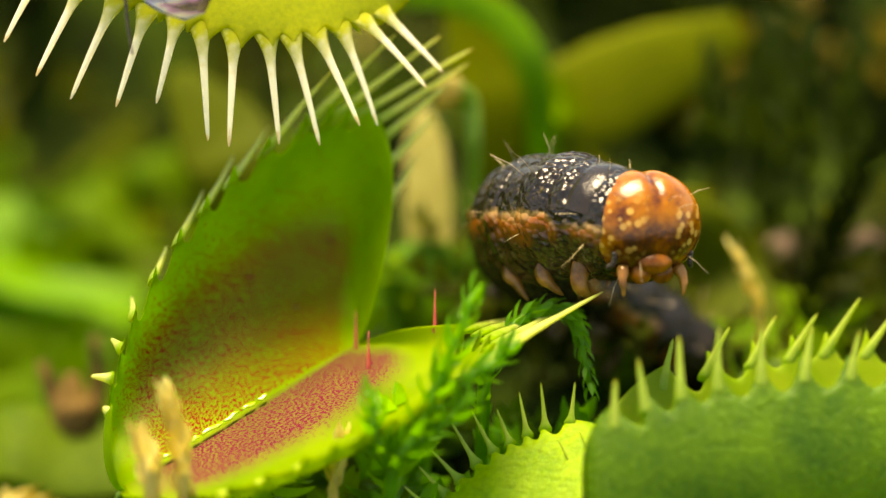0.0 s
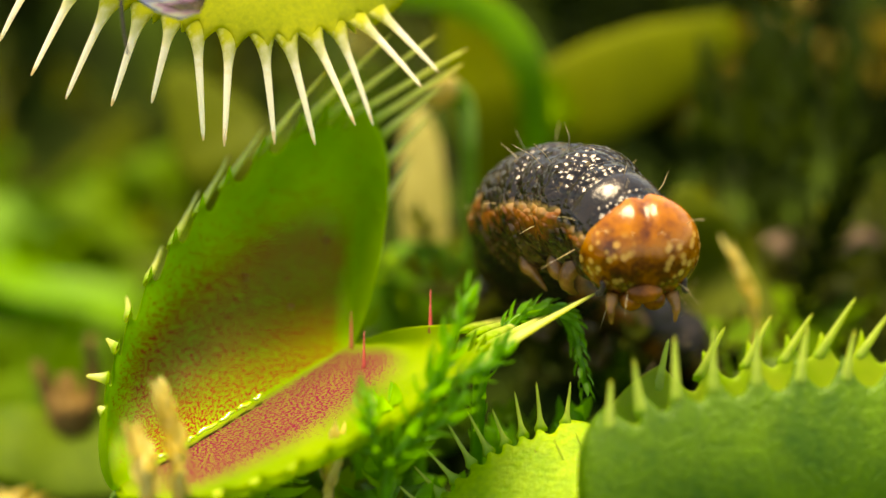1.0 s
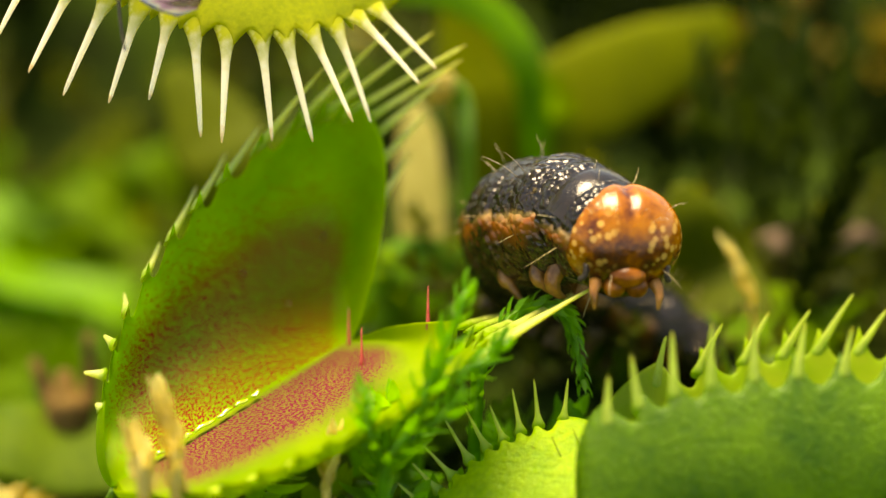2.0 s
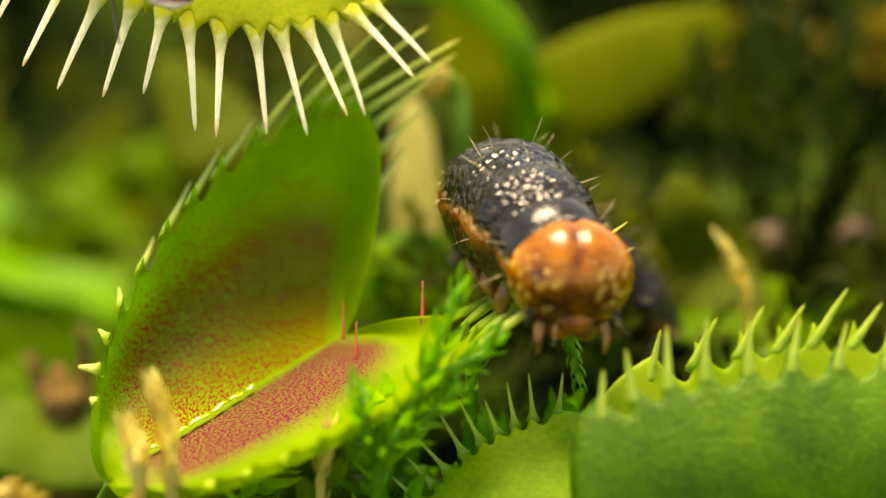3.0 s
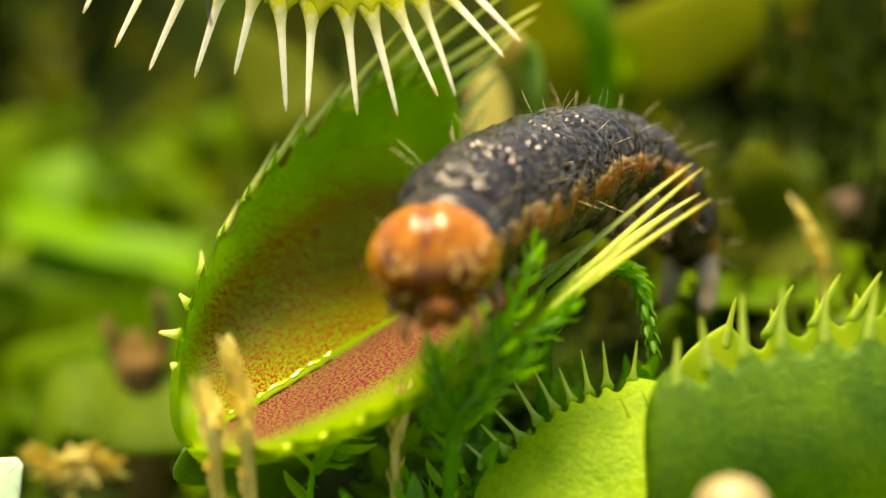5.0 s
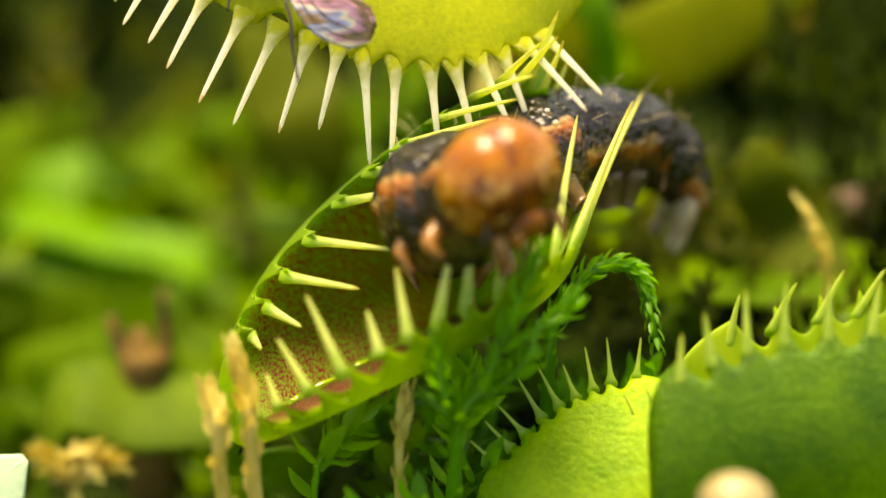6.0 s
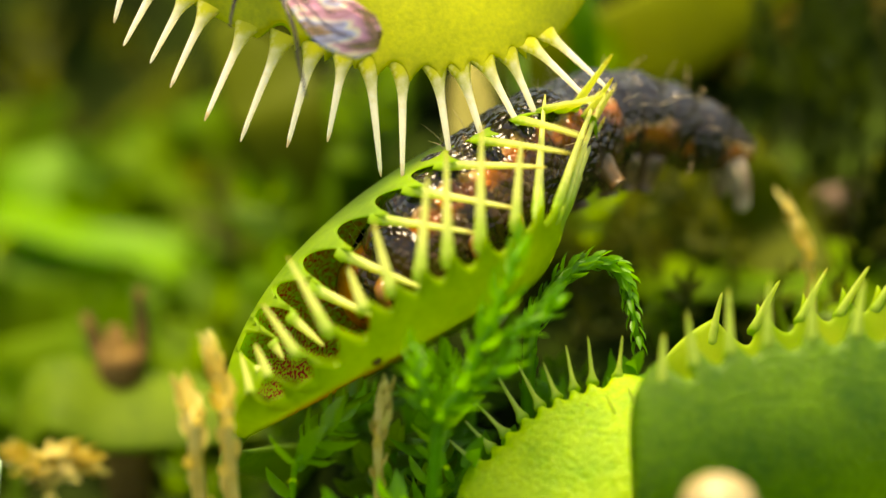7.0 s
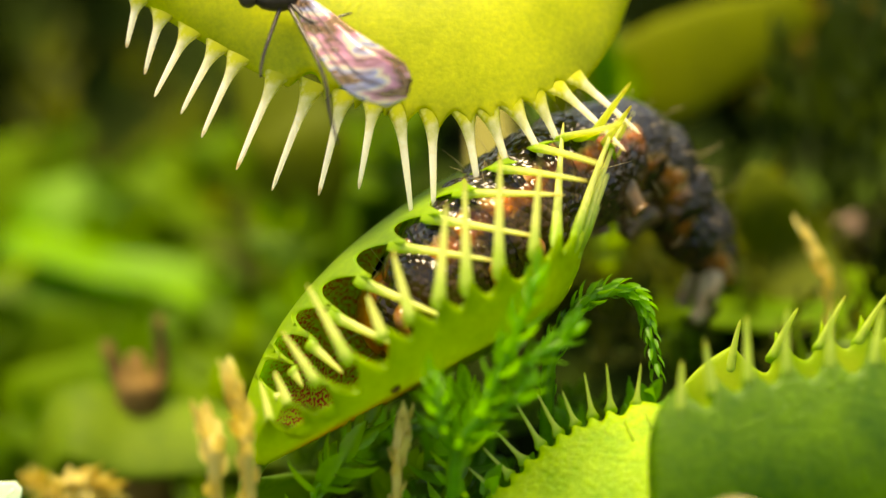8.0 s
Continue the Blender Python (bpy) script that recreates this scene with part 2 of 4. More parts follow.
# ---- flytraps ----
class Lobe:
    """One half of a snap trap: X along the midrib, Y outwards, the inner face on the +Z side (-Z when sign is -1)."""

    def __init__(self, width, length, ext, skew, bow, bend, sign, extl=0.0, thick=0.45, power=0.8, curl=0.5, lip=0.55, sunk=0.11):
        self.p, self.c, self.lip, self.sunk = power, curl, lip, sunk
        self.w, self.l, self.e, self.k, self.b, self.d, self.s, self.el, self.t = width, length, ext, skew, bow, bend, sign, extl, thick

    def place(self, q, r):
        s, c = max(math.sin(q), 0.0), -math.cos(q)
        xr = c * (self.l / 2 + (self.e + (self.el if c < 0 else 0)) * math.sqrt(s))
        yr = self.w * s ** self.p
        z = -self.b * math.sin(math.pi * r) * math.sqrt(s) - self.d * (xr / 8) ** 2 * r * s
        z += 0.08 * math.sin(q * 9 + self.w) * r ** 4 * s + self.c * (max(0.0, r - self.lip) / (1 - self.lip)) ** 2 * math.sqrt(s)
        return Vector((self.l / 2 * c * (1 - r) + xr * r + self.k * yr * r, yr * r, z * self.s))

    def bitten(self, q, r, rims, gaps):
        """A place on the face, drawn inwards where the rim is scooped between two teeth."""
        p = self.place(q, r)
        if not gaps.any():
            return p
        i = int(np.argmin((rims[:, 0] - p.x) ** 2 + (rims[:, 1] - p.y) ** 2))
        if gaps[i] < 1e-3:
            return p
        along = rims[min(i + 1, len(rims) - 1)] - rims[max(i - 1, 0)]
        inward = Vector((along[1], -along[0])).normalized()
        near = (p.x - rims[i][0]) * inward.x + (p.y - rims[i][1]) * inward.y
        push = inward * (gaps[i] * max(0.0, 1 - max(0.0, near) / (2.2 * gaps[i])) ** 2)
        u, v = (self.place(q + 0.01, r) - p) / 0.01, (self.place(q, r - 0.01) - p) / -0.01
        span = u.x * v.y - u.y * v.x
        if abs(span) < 1e-3 or push.length < 1e-4:
            return p
        dq, dr = (push.x * v.y - push.y * v.x) / span, (u.x * push.y - u.y * push.x) / span
        f = min(1.0, 0.24 / max(abs(dq), abs(dr), 1e-6))
        return self.place(min(math.pi, max(0.0, q + dq * f)), r + dr * f)

    def mesh(self, nq=420, nr=22, teeth=(), depth=0.0):
        m = Mesh()
        rims = np.array([self.place(math.pi * i / 840, 1)[:2] for i in range(841)])
        gaps = np.zeros(841)
        for q0, q1 in zip(teeth[:-1], teeth[1:]):
            q0, q1 = min(q0, q1), max(q0, q1)
            deep = min(depth * self.w, 0.75 * (self.place(q1, 1) - self.place(q0, 1)).length)
            for i in range(841):
                if q0 < math.pi * i / 840 < q1:
                    gaps[i] = deep * math.sin(math.pi * (math.pi * i / 840 - q0) / (q1 - q0)) ** 0.8
        face = [[self.bitten(math.pi * i / nq, 1 - (1 - j / nr) ** 1.3, rims, gaps) for j in range(nr + 1)] for i in range(nq + 1)]
        for side in (0, 1):
            verts, uvs, faces = [], [], []
            for i in range(nq + 1):
                q = math.pi * i / nq
                for j in range(nr + 1):
                    r = 1 - (1 - j / nr) ** 1.3
                    p = face[i][j].copy()
                    edge = min(1.0, (1 - j / nr) * 5) ** 0.5 * min(1, math.sin(q) * 6 + 0.05)
                    p.z += (-0.5 if side else 0.5) * self.t * (0.15 + 0.85 * edge) * self.s
                    verts.append(p)
                    uvs.append((i / nq, r))
            for i in range(nq):
                for j in range(nr):
                    a = i * (nr + 1) + j
                    f = (a, a + nr + 1, a + nr + 2, a + 1)
                    faces.append(f if (side == 0) == (self.s > 0) else f[::-1])
            m.add(verts, faces, side, uvs)
        n = (nq + 1) * (nr + 1)
        rimf = []
        for i in range(nq):
            a = i * (nr + 1) + nr
            f = (a, a + nr + 1, a + nr + 1 + n, a + n)
            rimf.append(f if self.s > 0 else f[::-1])
        m.f += rimf
        m.m += [1] * len(rimf)
        return m

    def rim(self, q, along, out, inward, across=0.0):
        """Pose of a tooth at q on the rim that points that way: along X, outwards, to the inner side, along Y."""
        t = (self.place(q + 0.02, 1) - self.place(q - 0.02, 1)).normalized()
        n = Vector((0, 0, 1.0)) * self.s
        o = self.place(q, 1) - self.place(q, 0.94)
        o = (o - t * t.dot(o)).normalized()
        d = (Vector((along, across, 0)) + o * out + n * inward).normalized()
        p = self.place(q, 0.985 - self.sunk)
        x = (t - d * t.dot(d))
        x = x.normalized() if x.length > 1e-3 else d.orthogonal().normalized()
        z = x.cross(d)
        m = Matrix((x, d, z)).transposed().to_4x4()
        m.translation = p * MM
        return m


def tooth_mesh(length, base, curl, name, mat, foot=0.7, blunt=0.06, neck=0.6):
    """A tapering bristle along Y that grows out of a broad flat foot."""
    m = Mesh()
    n = 20
    line, wide, flat = [], [], []
    for i in range(n):
        f = (i / (n - 1)) ** 1.35
        line.append(Vector((0, length * f, curl * f ** 2)))
        stem = base * (0.20 * (1 - f) ** 0.9 + blunt)
        w = stem + foot * max(0.0, 1 - f / 0.42) ** 2.6
        w *= min(1.0, neck + 5 * f)
        wide.append(w)
        flat.append((0.75 * stem + 0.06 * max(0.0, 1 - f * 4)) / w * min(1.0, 0.25 + f * 5))
    wide[-1] *= 0.4
    tube(m, line, wide, 8, 0, flat, Vector((1, 0, 0)), cap=False)
    return m.data(name, [mat])


def lobe_part(trap, lobe, m, mats, name="lobe", teeth=(), depth=0.13):
    ob = part(name, lobe.mesh(teeth=teeth, depth=depth), mats, trap)
    ob.matrix_basis = m
    return ob


# ---- ground ----
def ground_height(x, y):
    d = math.hypot(x, y - 20)
    h = 2.2 * noise.noise((x * 0.045, y * 0.045, 3.1)) + 0.8 * noise.noise((x * 0.16, y * 0.16, 7.7))
    k = min(1.0, max(0.0, (-7 - x) / 8)) * min(1.0, max(0.0, (80 - y) / 25))
    return h - 0.6 - 15.0 * k * k * (3 - 2 * k) + min(9.0, max(0.0, (d - 60) * 0.05))


def build_ground():
    n = 170
    pos = [math.copysign(abs(k) ** 6, k) * 9000 + (k * 130) for k in [(2 * i / (n - 1) - 1) for i in range(n)]]
    verts = [(x, y + 25, ground_height(x, y + 25) if abs(x) < 300 and abs(y) < 300 else 6.0) for y in pos for x in pos]
    faces = [(j * n + i, j * n + i + 1, (j + 1) * n + i + 1, (j + 1) * n + i) for j in range(n - 1) for i in range(n - 1)]
    m = Mesh()
    m.add(verts, faces)
    tagged(part("ground", m, SOIL), "dark damp peat with patches of moss", "ground", kind="structure")


build_ground()


# ---- moss ----
def moss_leaf(mesh, base, d, up, length, width, slot=0):
    """A keeled, pointed moss leaf."""
    s = d.cross(up).normalized()
    up = s.cross(d)
    verts, faces = [], []
    for f, rise, half in ((0.0, 0.0, 0.32), (0.28, 0.07, 0.50), (0.58, 0.09, 0.42), (0.82, 0.05, 0.22)):
        p = base + d * (length * f) + up * (length * rise)
        verts += [p - s * (width * half), p - up * (width * half * 0.55), p + s * (width * half)]
    for k in (0, 3, 6):
        faces += [(k, k + 1, k + 4, k + 3), (k + 1, k + 2, k + 5, k + 4)]
    verts.append(base + d * length - up * (length * 0.03))
    mesh.add(verts, faces + [(9, 10, 12), (10, 11, 12)], slot)


def moss_shoot(rng, mesh_stem, mesh_leaf, line, leaf, width, count, spread=0.75, stem=0.16, slot=0):
    pts = curve(line, 14)
    tube(mesh_stem, pts, [stem * (1 - 0.6 * i / 13) for i in range(14)], 6, slot)
    fine = curve(line, count)
    for i in range(count):
        f = i / (count - 1)
        d = (fine[min(i + 1, count - 1)] - fine[max(i - 1, 0)]).normalized()
        o = d.orthogonal().normalized()
        q = i * 2.399 + rng.uniform(-0.3, 0.3)
        out = Matrix.Rotation(q, 3, d) @ o
        sp = spread * rng.uniform(0.75, 1.25) * (1 - 0.55 * f ** 3)
        dd = (d * (1.15 - sp * 0.6) + out * sp).normalized()
        k = (0.75 + 0.35 * math.sin(math.pi * min(1, f * 1.05))) * rng.uniform(0.8, 1.2)
        moss_leaf(mesh_leaf, fine[i] + out * stem * 0.6, dd, out, leaf * k, width * k, slot)


def moss_thing(seed, line, leaf, width, count, mat, label, branches=(), spread=0.75, stem=0.16):
    rng = random.Random(seed)
    base = line[0].copy()
    ob = root("moss_shoot", base, label, "moss", "moss shoots")
    ms, ml = Mesh(), Mesh()
    moss_shoot(rng, ms, ml, [p - base for p in line], leaf, width, count, spread, stem)
    for b in branches:
        moss_shoot(rng, ms, ml, [p - base for p in b], leaf * 0.8, width * 0.8, max(8, count // 2), spread, stem * 0.8)
    part("stem", ms, mat, ob)
    part("leaves", ml, mat, ob)
    return ob


def grounded(a, b, c):
    """The same place, dropped to the ground."""
    p = at(a, b, c)
    return Vector((p.x, p.y, ground_height(p.x, p.y) - 0.3))


FRESH = "fresh green moss shoot with pointed glossy leaves"
DRY = "dried straw-yellow moss shoot with a pale tip"
moss_thing(1, [grounded(690, 925, 8), at(690, 860, 8), at(735, 770, 8.5), at(775, 680, 8.5), at(808, 600, 8.5), at(838, 520, 8.5)], 1.25, 0.42, 52, FRESH_MOSS, FRESH,
           [[at(700, 840, 8), at(672, 790, 9), at(660, 740, 9.2), at(655, 695, 9)], [at(765, 700, 8.5), at(820, 670, 8), at(880, 640, 7.5), at(902, 612, 7.5)],
            [at(720, 800, 8), at(790, 745, 8.4), at(830, 700, 8.2)]], spread=0.62, stem=0.30)
moss_thing(2, [grounded(850, 800, 2), at(855, 700, 2), at(885, 610, 2), at(930, 560, 1.5), at(975, 545, 1), at(1015, 565, 1), at(1030, 610, 1), at(1045, 690, 1.5)],
           0.75, 0.3, 110, FRESH_MOSS, FRESH, spread=0.5, stem=0.32)
moss_thing(3, [grounded(430, 960, 5), at(440, 930, 5), at(470, 880, 5), at(520, 820, 4), at(545, 760, 3)], 1.6, 0.7, 30, BRIGHT_MOSS, FRESH)
moss_thing(4, [grounded(660, 930, 4), at(690, 850, 5), at(715, 790, 5), at(705, 720, 5)], 1.7, 0.75, 30, BRIGHT_MOSS, FRESH)
moss_thing(5, [grounded(330, 960, 9), at(325, 860, 9), at(312, 770, 9), at(292, 690, 9)], 0.9, 0.5, 44, MOSS_DRY, DRY, spread=0.3, stem=0.36)
moss_thing(6, [grounded(275, 960, 9.5), at(268, 880, 9.5), at(262, 820, 9.5), at(246, 765, 9.5)], 0.9, 0.5, 40, MOSS_DRY, DRY, spread=0.35, stem=0.34)
moss_thing(7, [grounded(585, 940, 6), at(590, 880, 6), at(596, 820, 6), at(606, 765, 6)], 0.8, 0.42, 36, MOSS_DRY, DRY, spread=0.3, stem=0.26)
moss_thing(8, [grounded(1345, 640, -9), at(1345, 560, -9), at(1325, 500, -9), at(1300, 440, -9)], 1.0, 0.32, 20, MOSS_DRY, DRY, spread=0.3, stem=0.2)
# this shoot and the next take the near-black colour that holds the shade
moss_thing(9, [grounded(1400, 640, -14), at(1430, 520, -14), at(1480, 400, -14), at(1530, 300, -14), at(1590, 180, -14)], 1.5, 0.6, 90, MOSS_SHADED,
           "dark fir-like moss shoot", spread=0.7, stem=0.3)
moss_thing(10, [grounded(1190, 330, -28), at(1185, 250, -28), at(1172, 190, -28), at(1165, 105, -28)], 2.6, 0.8, 40, MOSS_SHADED, "dark fir-like moss shoot", spread=0.6)
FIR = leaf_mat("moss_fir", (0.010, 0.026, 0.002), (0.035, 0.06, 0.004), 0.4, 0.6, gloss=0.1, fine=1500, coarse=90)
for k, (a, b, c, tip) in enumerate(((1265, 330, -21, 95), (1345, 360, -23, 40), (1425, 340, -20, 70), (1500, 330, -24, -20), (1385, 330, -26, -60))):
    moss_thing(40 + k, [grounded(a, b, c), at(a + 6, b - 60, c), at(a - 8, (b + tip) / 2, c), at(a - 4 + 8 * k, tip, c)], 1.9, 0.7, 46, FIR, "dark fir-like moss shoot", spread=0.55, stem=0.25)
moss_thing(11, [grounded(960, 300, -26), at(965, 260, -26), at(975, 215, -26), at(985, 175, -26)], 2.4, 0.9, 26, MOSS_LIGHT, "pale green moss shoot tip")


def moss_carpet(name, seed, count, mat, label, zone, size, leaf=0.26, width=0.11, leaves=22):
    """Many shoots over a stretch of the bed."""
    rng = random.Random(seed)
    m = Mesh()
    for _ in range(count):
        x, y = rng.uniform(zone[0], zone[1]), rng.uniform(zone[2], zone[3])
        z = ground_height(x, y)
        h = size * rng.uniform(0.6, 1.5)
        p = Vector((x, y, z - 0.4))
        a, _, c = seen(p)
        if a > 720 and c > -2:  # the two traps in front stand there
            continue
        lean = Vector((rng.uniform(-0.6, 0.6), rng.uniform(-0.6, 0.3), 1)).normalized()
        line = [p, p + lean * h * 0.5, p + lean * h + Vector((rng.uniform(-1, 1), rng.uniform(-1, 1), 0)) * h * 0.2]
        moss_shoot(rng, m, m, line, h * leaf, h * width, leaves, 0.9, h * 0.02)
    ob = part(name, m, mat)
    return tagged(ob, label, "moss", kind="stuff")


moss_carpet("moss_carpet", 21, 110, FRESH_MOSS, "carpet of green moss over the peat", (-6, 32, -16, 0), 4.8, 0.32, 0.15, 18)
moss_carpet("moss_carpet", 29, 30, MOSS, "carpet of broad-leaved green moss over the peat", (-36, -6, -16, 6), 4.5, 0.34, 0.17, 16)
moss_carpet("moss_carpet", 28, 90, MOSS_OLIVE, "carpet of olive moss over the peat", (0, 60, 6, 22), 5.0)
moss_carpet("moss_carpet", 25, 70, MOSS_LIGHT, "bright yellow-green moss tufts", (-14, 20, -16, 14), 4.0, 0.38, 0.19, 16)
# sunlit look put into the colour: lighter than the olive moss behind
moss_carpet("moss_carpet", 22, 34, MOSS_LIGHT, "yellow-green moss tufts with a sunlit tone in their colour", (-40, -4, 10, 44), 6.5, 0.55, 0.36, 12)
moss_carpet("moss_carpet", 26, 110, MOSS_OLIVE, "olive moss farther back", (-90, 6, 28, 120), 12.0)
# the near-black carpets stand in for deep shade behind the bed
moss_carpet("moss_carpet", 23, 200, MOSS_SHADED, "dark green moss with shade put into its colour", (8, 80, 36, 100), 9.0)
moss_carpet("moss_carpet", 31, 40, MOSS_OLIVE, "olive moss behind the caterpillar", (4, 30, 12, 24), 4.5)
moss_carpet("moss_carpet", 30, 60, MOSS_SHADED, "dark green moss with shade put into its colour", (-75, 5, 56, 110), 11.0)
moss_carpet("moss_carpet", 27, 5, leaf_mat("moss_amber", (0.14, 0.11, 0.006), (0.32, 0.24, 0.015), 0.45, 0.6, gloss=0.15), "amber-tipped moss shoots among the dark ones", (8, 46, 16, 60), 8.0)
moss_carpet("moss_carpet", 24, 9, MOSS_DRY, "scattered dry straw-coloured moss tips", (-8, 60, 16, 85), 7.0)


# ---- leaf blades behind the traps ----
def blade(name, line, widths, mat, label, category="leaf", side=None, flat=0.12, group=""):
    base = line[0].copy()
    ob = root(name, base, label, category, group)
    m = Mesh()
    pts = curve([p - base for p in line], 22)
    w = [widths[0]] if len(widths) == 1 else [np.interp(i / 21, np.linspace(0, 1, len(widths)), widths) for i in range(22)]
    tube(m, pts, [float(x) for x in w], 12, 0, flat, side or AX)
    part("blade", m, mat, ob)
    if flat < 0.2:
        v = Mesh()
        tube(v, pts[:-1], [0.05 + 0.10 * float(x) for x in w[:-1]], 8, 0, 0.9 if max(w) > 1 else 0.5)
        part("midrib", v, mat, ob)
    return ob


SOFT = leaf_mat("blade_soft", (0.07, 0.17, 0.004), (0.15, 0.27, 0.008), 0.55, 0.6, coarse=120, gloss=0.1)
blade("leaf", [grounded(360, 660, -38), at(300, 570, -40), at(130, 510, -42), at(-90, 460, -43)], [1.2, 5.5, 6.6, 5.0], BLADE, "broad bright green leaf lying on the moss", side=AU * 0.8 - AN * 0.6)
blade("leaf", [grounded(-220, 640, -37), at(-150, 600, -38), at(0, 585, -38), at(120, 580, -38), at(230, 590, -38), at(340, 610, -38)], [1.2, 2.6, 3.6, 4.0, 3.4, 0.9], BLADE, "broad bright green leaf behind the open trap", side=AU)
blade("leaf", [grounded(450, 430, -24), at(430, 340, -25), at(390, 240, -26), at(310, 130, -27)], [1.0, 2.4, 2.8, 0.8], DULL, "broad dull olive leaf in the shade", side=AX)
for a, b, c, turn, wide, mat in ((60, 430, -46, 14, 4.0, BLADE), (250, 400, -47, -24, 3.4, SOFT), (350, 380, -48, -50, 3.0, SOFT), (-60, 660, -36, 25, 3.4, SOFT), (-80, 360, -48, 40, 3.6, SOFT),
                                 (180, 330, -50, 60, 2.8, DULL), (340, 500, -44, 30, 3.0, SOFT), (220, 660, -36, -12, 3.2, SOFT), (-130, 520, -44, -30, 3.6, SOFT), (60, 760, -30, 8, 3.4, SOFT), (230, 790, -28, -20, 3.0, SOFT)):
    q = radians(turn)
    d = AX * math.cos(q) + AU * math.sin(q)
    mid = at(a, b, c)
    lo = mid - d * 7
    blade("leaf", [Vector((lo.x, lo.y + 3, ground_height(lo.x, lo.y + 3) - 0.3)), mid - d * 5, mid, mid + d * 6], [0.6, wide * 0.8, wide, 0.3], mat,
          "broad green leaf half sunk in the moss" if mat is BLADE else "broad dull olive leaf half sunk in the moss", side=AU * math.cos(q) - AX * math.sin(q))
blade("leaf", [grounded(980, 330, -23), at(955, 200, -22), at(938, 110, -21), at(890, 40, -21), at(800, 0, -21), at(680, -20, -21)], [0.7, 0.8, 0.95, 0.95, 0.8, 0.8], BLADE, "arching green leaf stalk")
blade("leaf", [grounded(950, 330, -24), at(990, 220, -26), at(1070, 165, -26), at(1180, 112, -26), at(1310, 50, -26)], [1.2, 2.6, 3.0, 2.5, 1.0], OLIVE, "broad olive-yellow leaf behind the moss", side=AU)
blade("leaf", [grounded(890, 330, -25), at(870, 210, -25), at(860, 120, -25), at(845, 40, -25), at(830, -20, -25)], [1.2, 2.0, 2.4, 2.0, 1.5], OLIVE, "broad olive-yellow leaf behind the moss")
blade("leaf", [grounded(1520, 640, -12), at(1420, 580, -14), at(1240, 565, -15), at(1040, 580, -16)], [1.8, 4.4, 4.6, 2.4], SOFT, "dull green leaf lying on the moss", side=AU * 0.75 - AN * 0.66)
blade("leaf", [grounded(1340, 640, -13), at(1320, 580, -13), at(1275, 490, -15.5), at(1235, 400, -14), at(1215, 330, -14)], [1.2, 2.0, 2.4, 1.7, 0.4], DULL, "broad dull olive leaf behind the caterpillar", side=AX)
blade("dry_stalk", [grounded(770, 560, -17), at(764, 470, -18), at(757, 350, -19), at(752, 250, -20), at(748, 190, -21)], [0.9, 1.2, 1.35, 1.1, 0.3], STRAW, "pale tan dried stalk", "stalk")
blade("leaf", [grounded(-120, 780, -14), at(-20, 805, -14), at(130, 812, -14), at(290, 815, -14), at(410, 835, -14)], [1.6, 2.4, 2.8, 2.4, 0.8], leaf_mat("blade_lime", (0.07, 0.15, 0.005), (0.17, 0.28, 0.010), 0.5, 0.6, coarse=220, gloss=0.15), "smooth lime-green leaf lying on the moss", side=AU)
blade("leaf", [grounded(520, 640, -14), at(640, 560, -14), at(760, 500, -15), at(860, 470, -16)], [1.0, 2.2, 2.4, 1.0], BLADE, "bright green leaf lying on the moss", side=AU)


def curled_tip():
    line = [grounded(850, 420, -14), at(840, 330, -13), at(838, 250, -12), at(833, 190, -12), at(815, 163, -11.5), at(790, 165, -11), at(778, 195, -11)]
    ob = root("curled_stalk", line[0], "dry stalk curled over at its pale orange tip", "stalk")
    m, h = Mesh(), Mesh()
    pts = curve([p - line[0] for p in line], 30)
    tube(m, pts[:22], [0.35 + 0.01 * i for i in range(22)], 8, 0, 0.6)
    tube(h, pts[20:], [0.55, 0.75, 0.8, 0.85, 0.8, 0.72, 0.65, 0.5, 0.35, 0.12], 10, 0, 0.6)
    part("stalk", m, STALK, ob)
    part("tip", h, MOSS_DRY, ob, "pale orange dried tip")


curled_tip()


def dead_stump():
    base = grounded(135, 820, -17)
    ob = root("dead_leaf_stump", base, "dark brown withered leaf stump with prongs", "dead leaf")
    for line, r in (([at(125, 765, -15.5), at(95, 700, -15.5), at(72, 640, -15.5)], [0.7, 0.5, 0.25]), ([at(135, 770, -15.5), at(130, 710, -15), at(124, 660, -15)], [1.3, 0.8, 0.35]),
                    ([at(145, 775, -15.5), at(172, 700, -15.5), at(168, 595, -15.5)], [0.7, 0.45, 0.22])):
        m = Mesh()
        tube(m, curve([base - base, line[0] - base, line[1] - base, line[2] - base], 14), [float(np.interp(i / 13, (0, .3, .7, 1), (r[0], *r))) for i in range(14)], 9, 0, 0.7)
        part("prong", m, DEAD, ob)


dead_stump()


def bark_chip():
    base = grounded(1420, 520, -22)
    ob = root("bark_chip", base, "grey-brown chip of bark on the moss", "bark chip")
    m = Mesh()
    line = [at(1330, 462, -22) - base, at(1400, 448, -22) - base, at(1480, 440, -22) - base, at(1570, 430, -22) - base]
    tube(m, curve(line, 12), [0.5, 0.9, 1.1, 1.2, 1.3, 1.2, 1.3, 1.2, 1.2, 1.1, 0.9, 0.4], 9, 0, 0.7)
    tube(m, [Vector((0, 0, 0)), at(1430, 450, -22) - base], [0.8, 0.6], 8)
    part("chip", m, BARK, ob)


bark_chip()


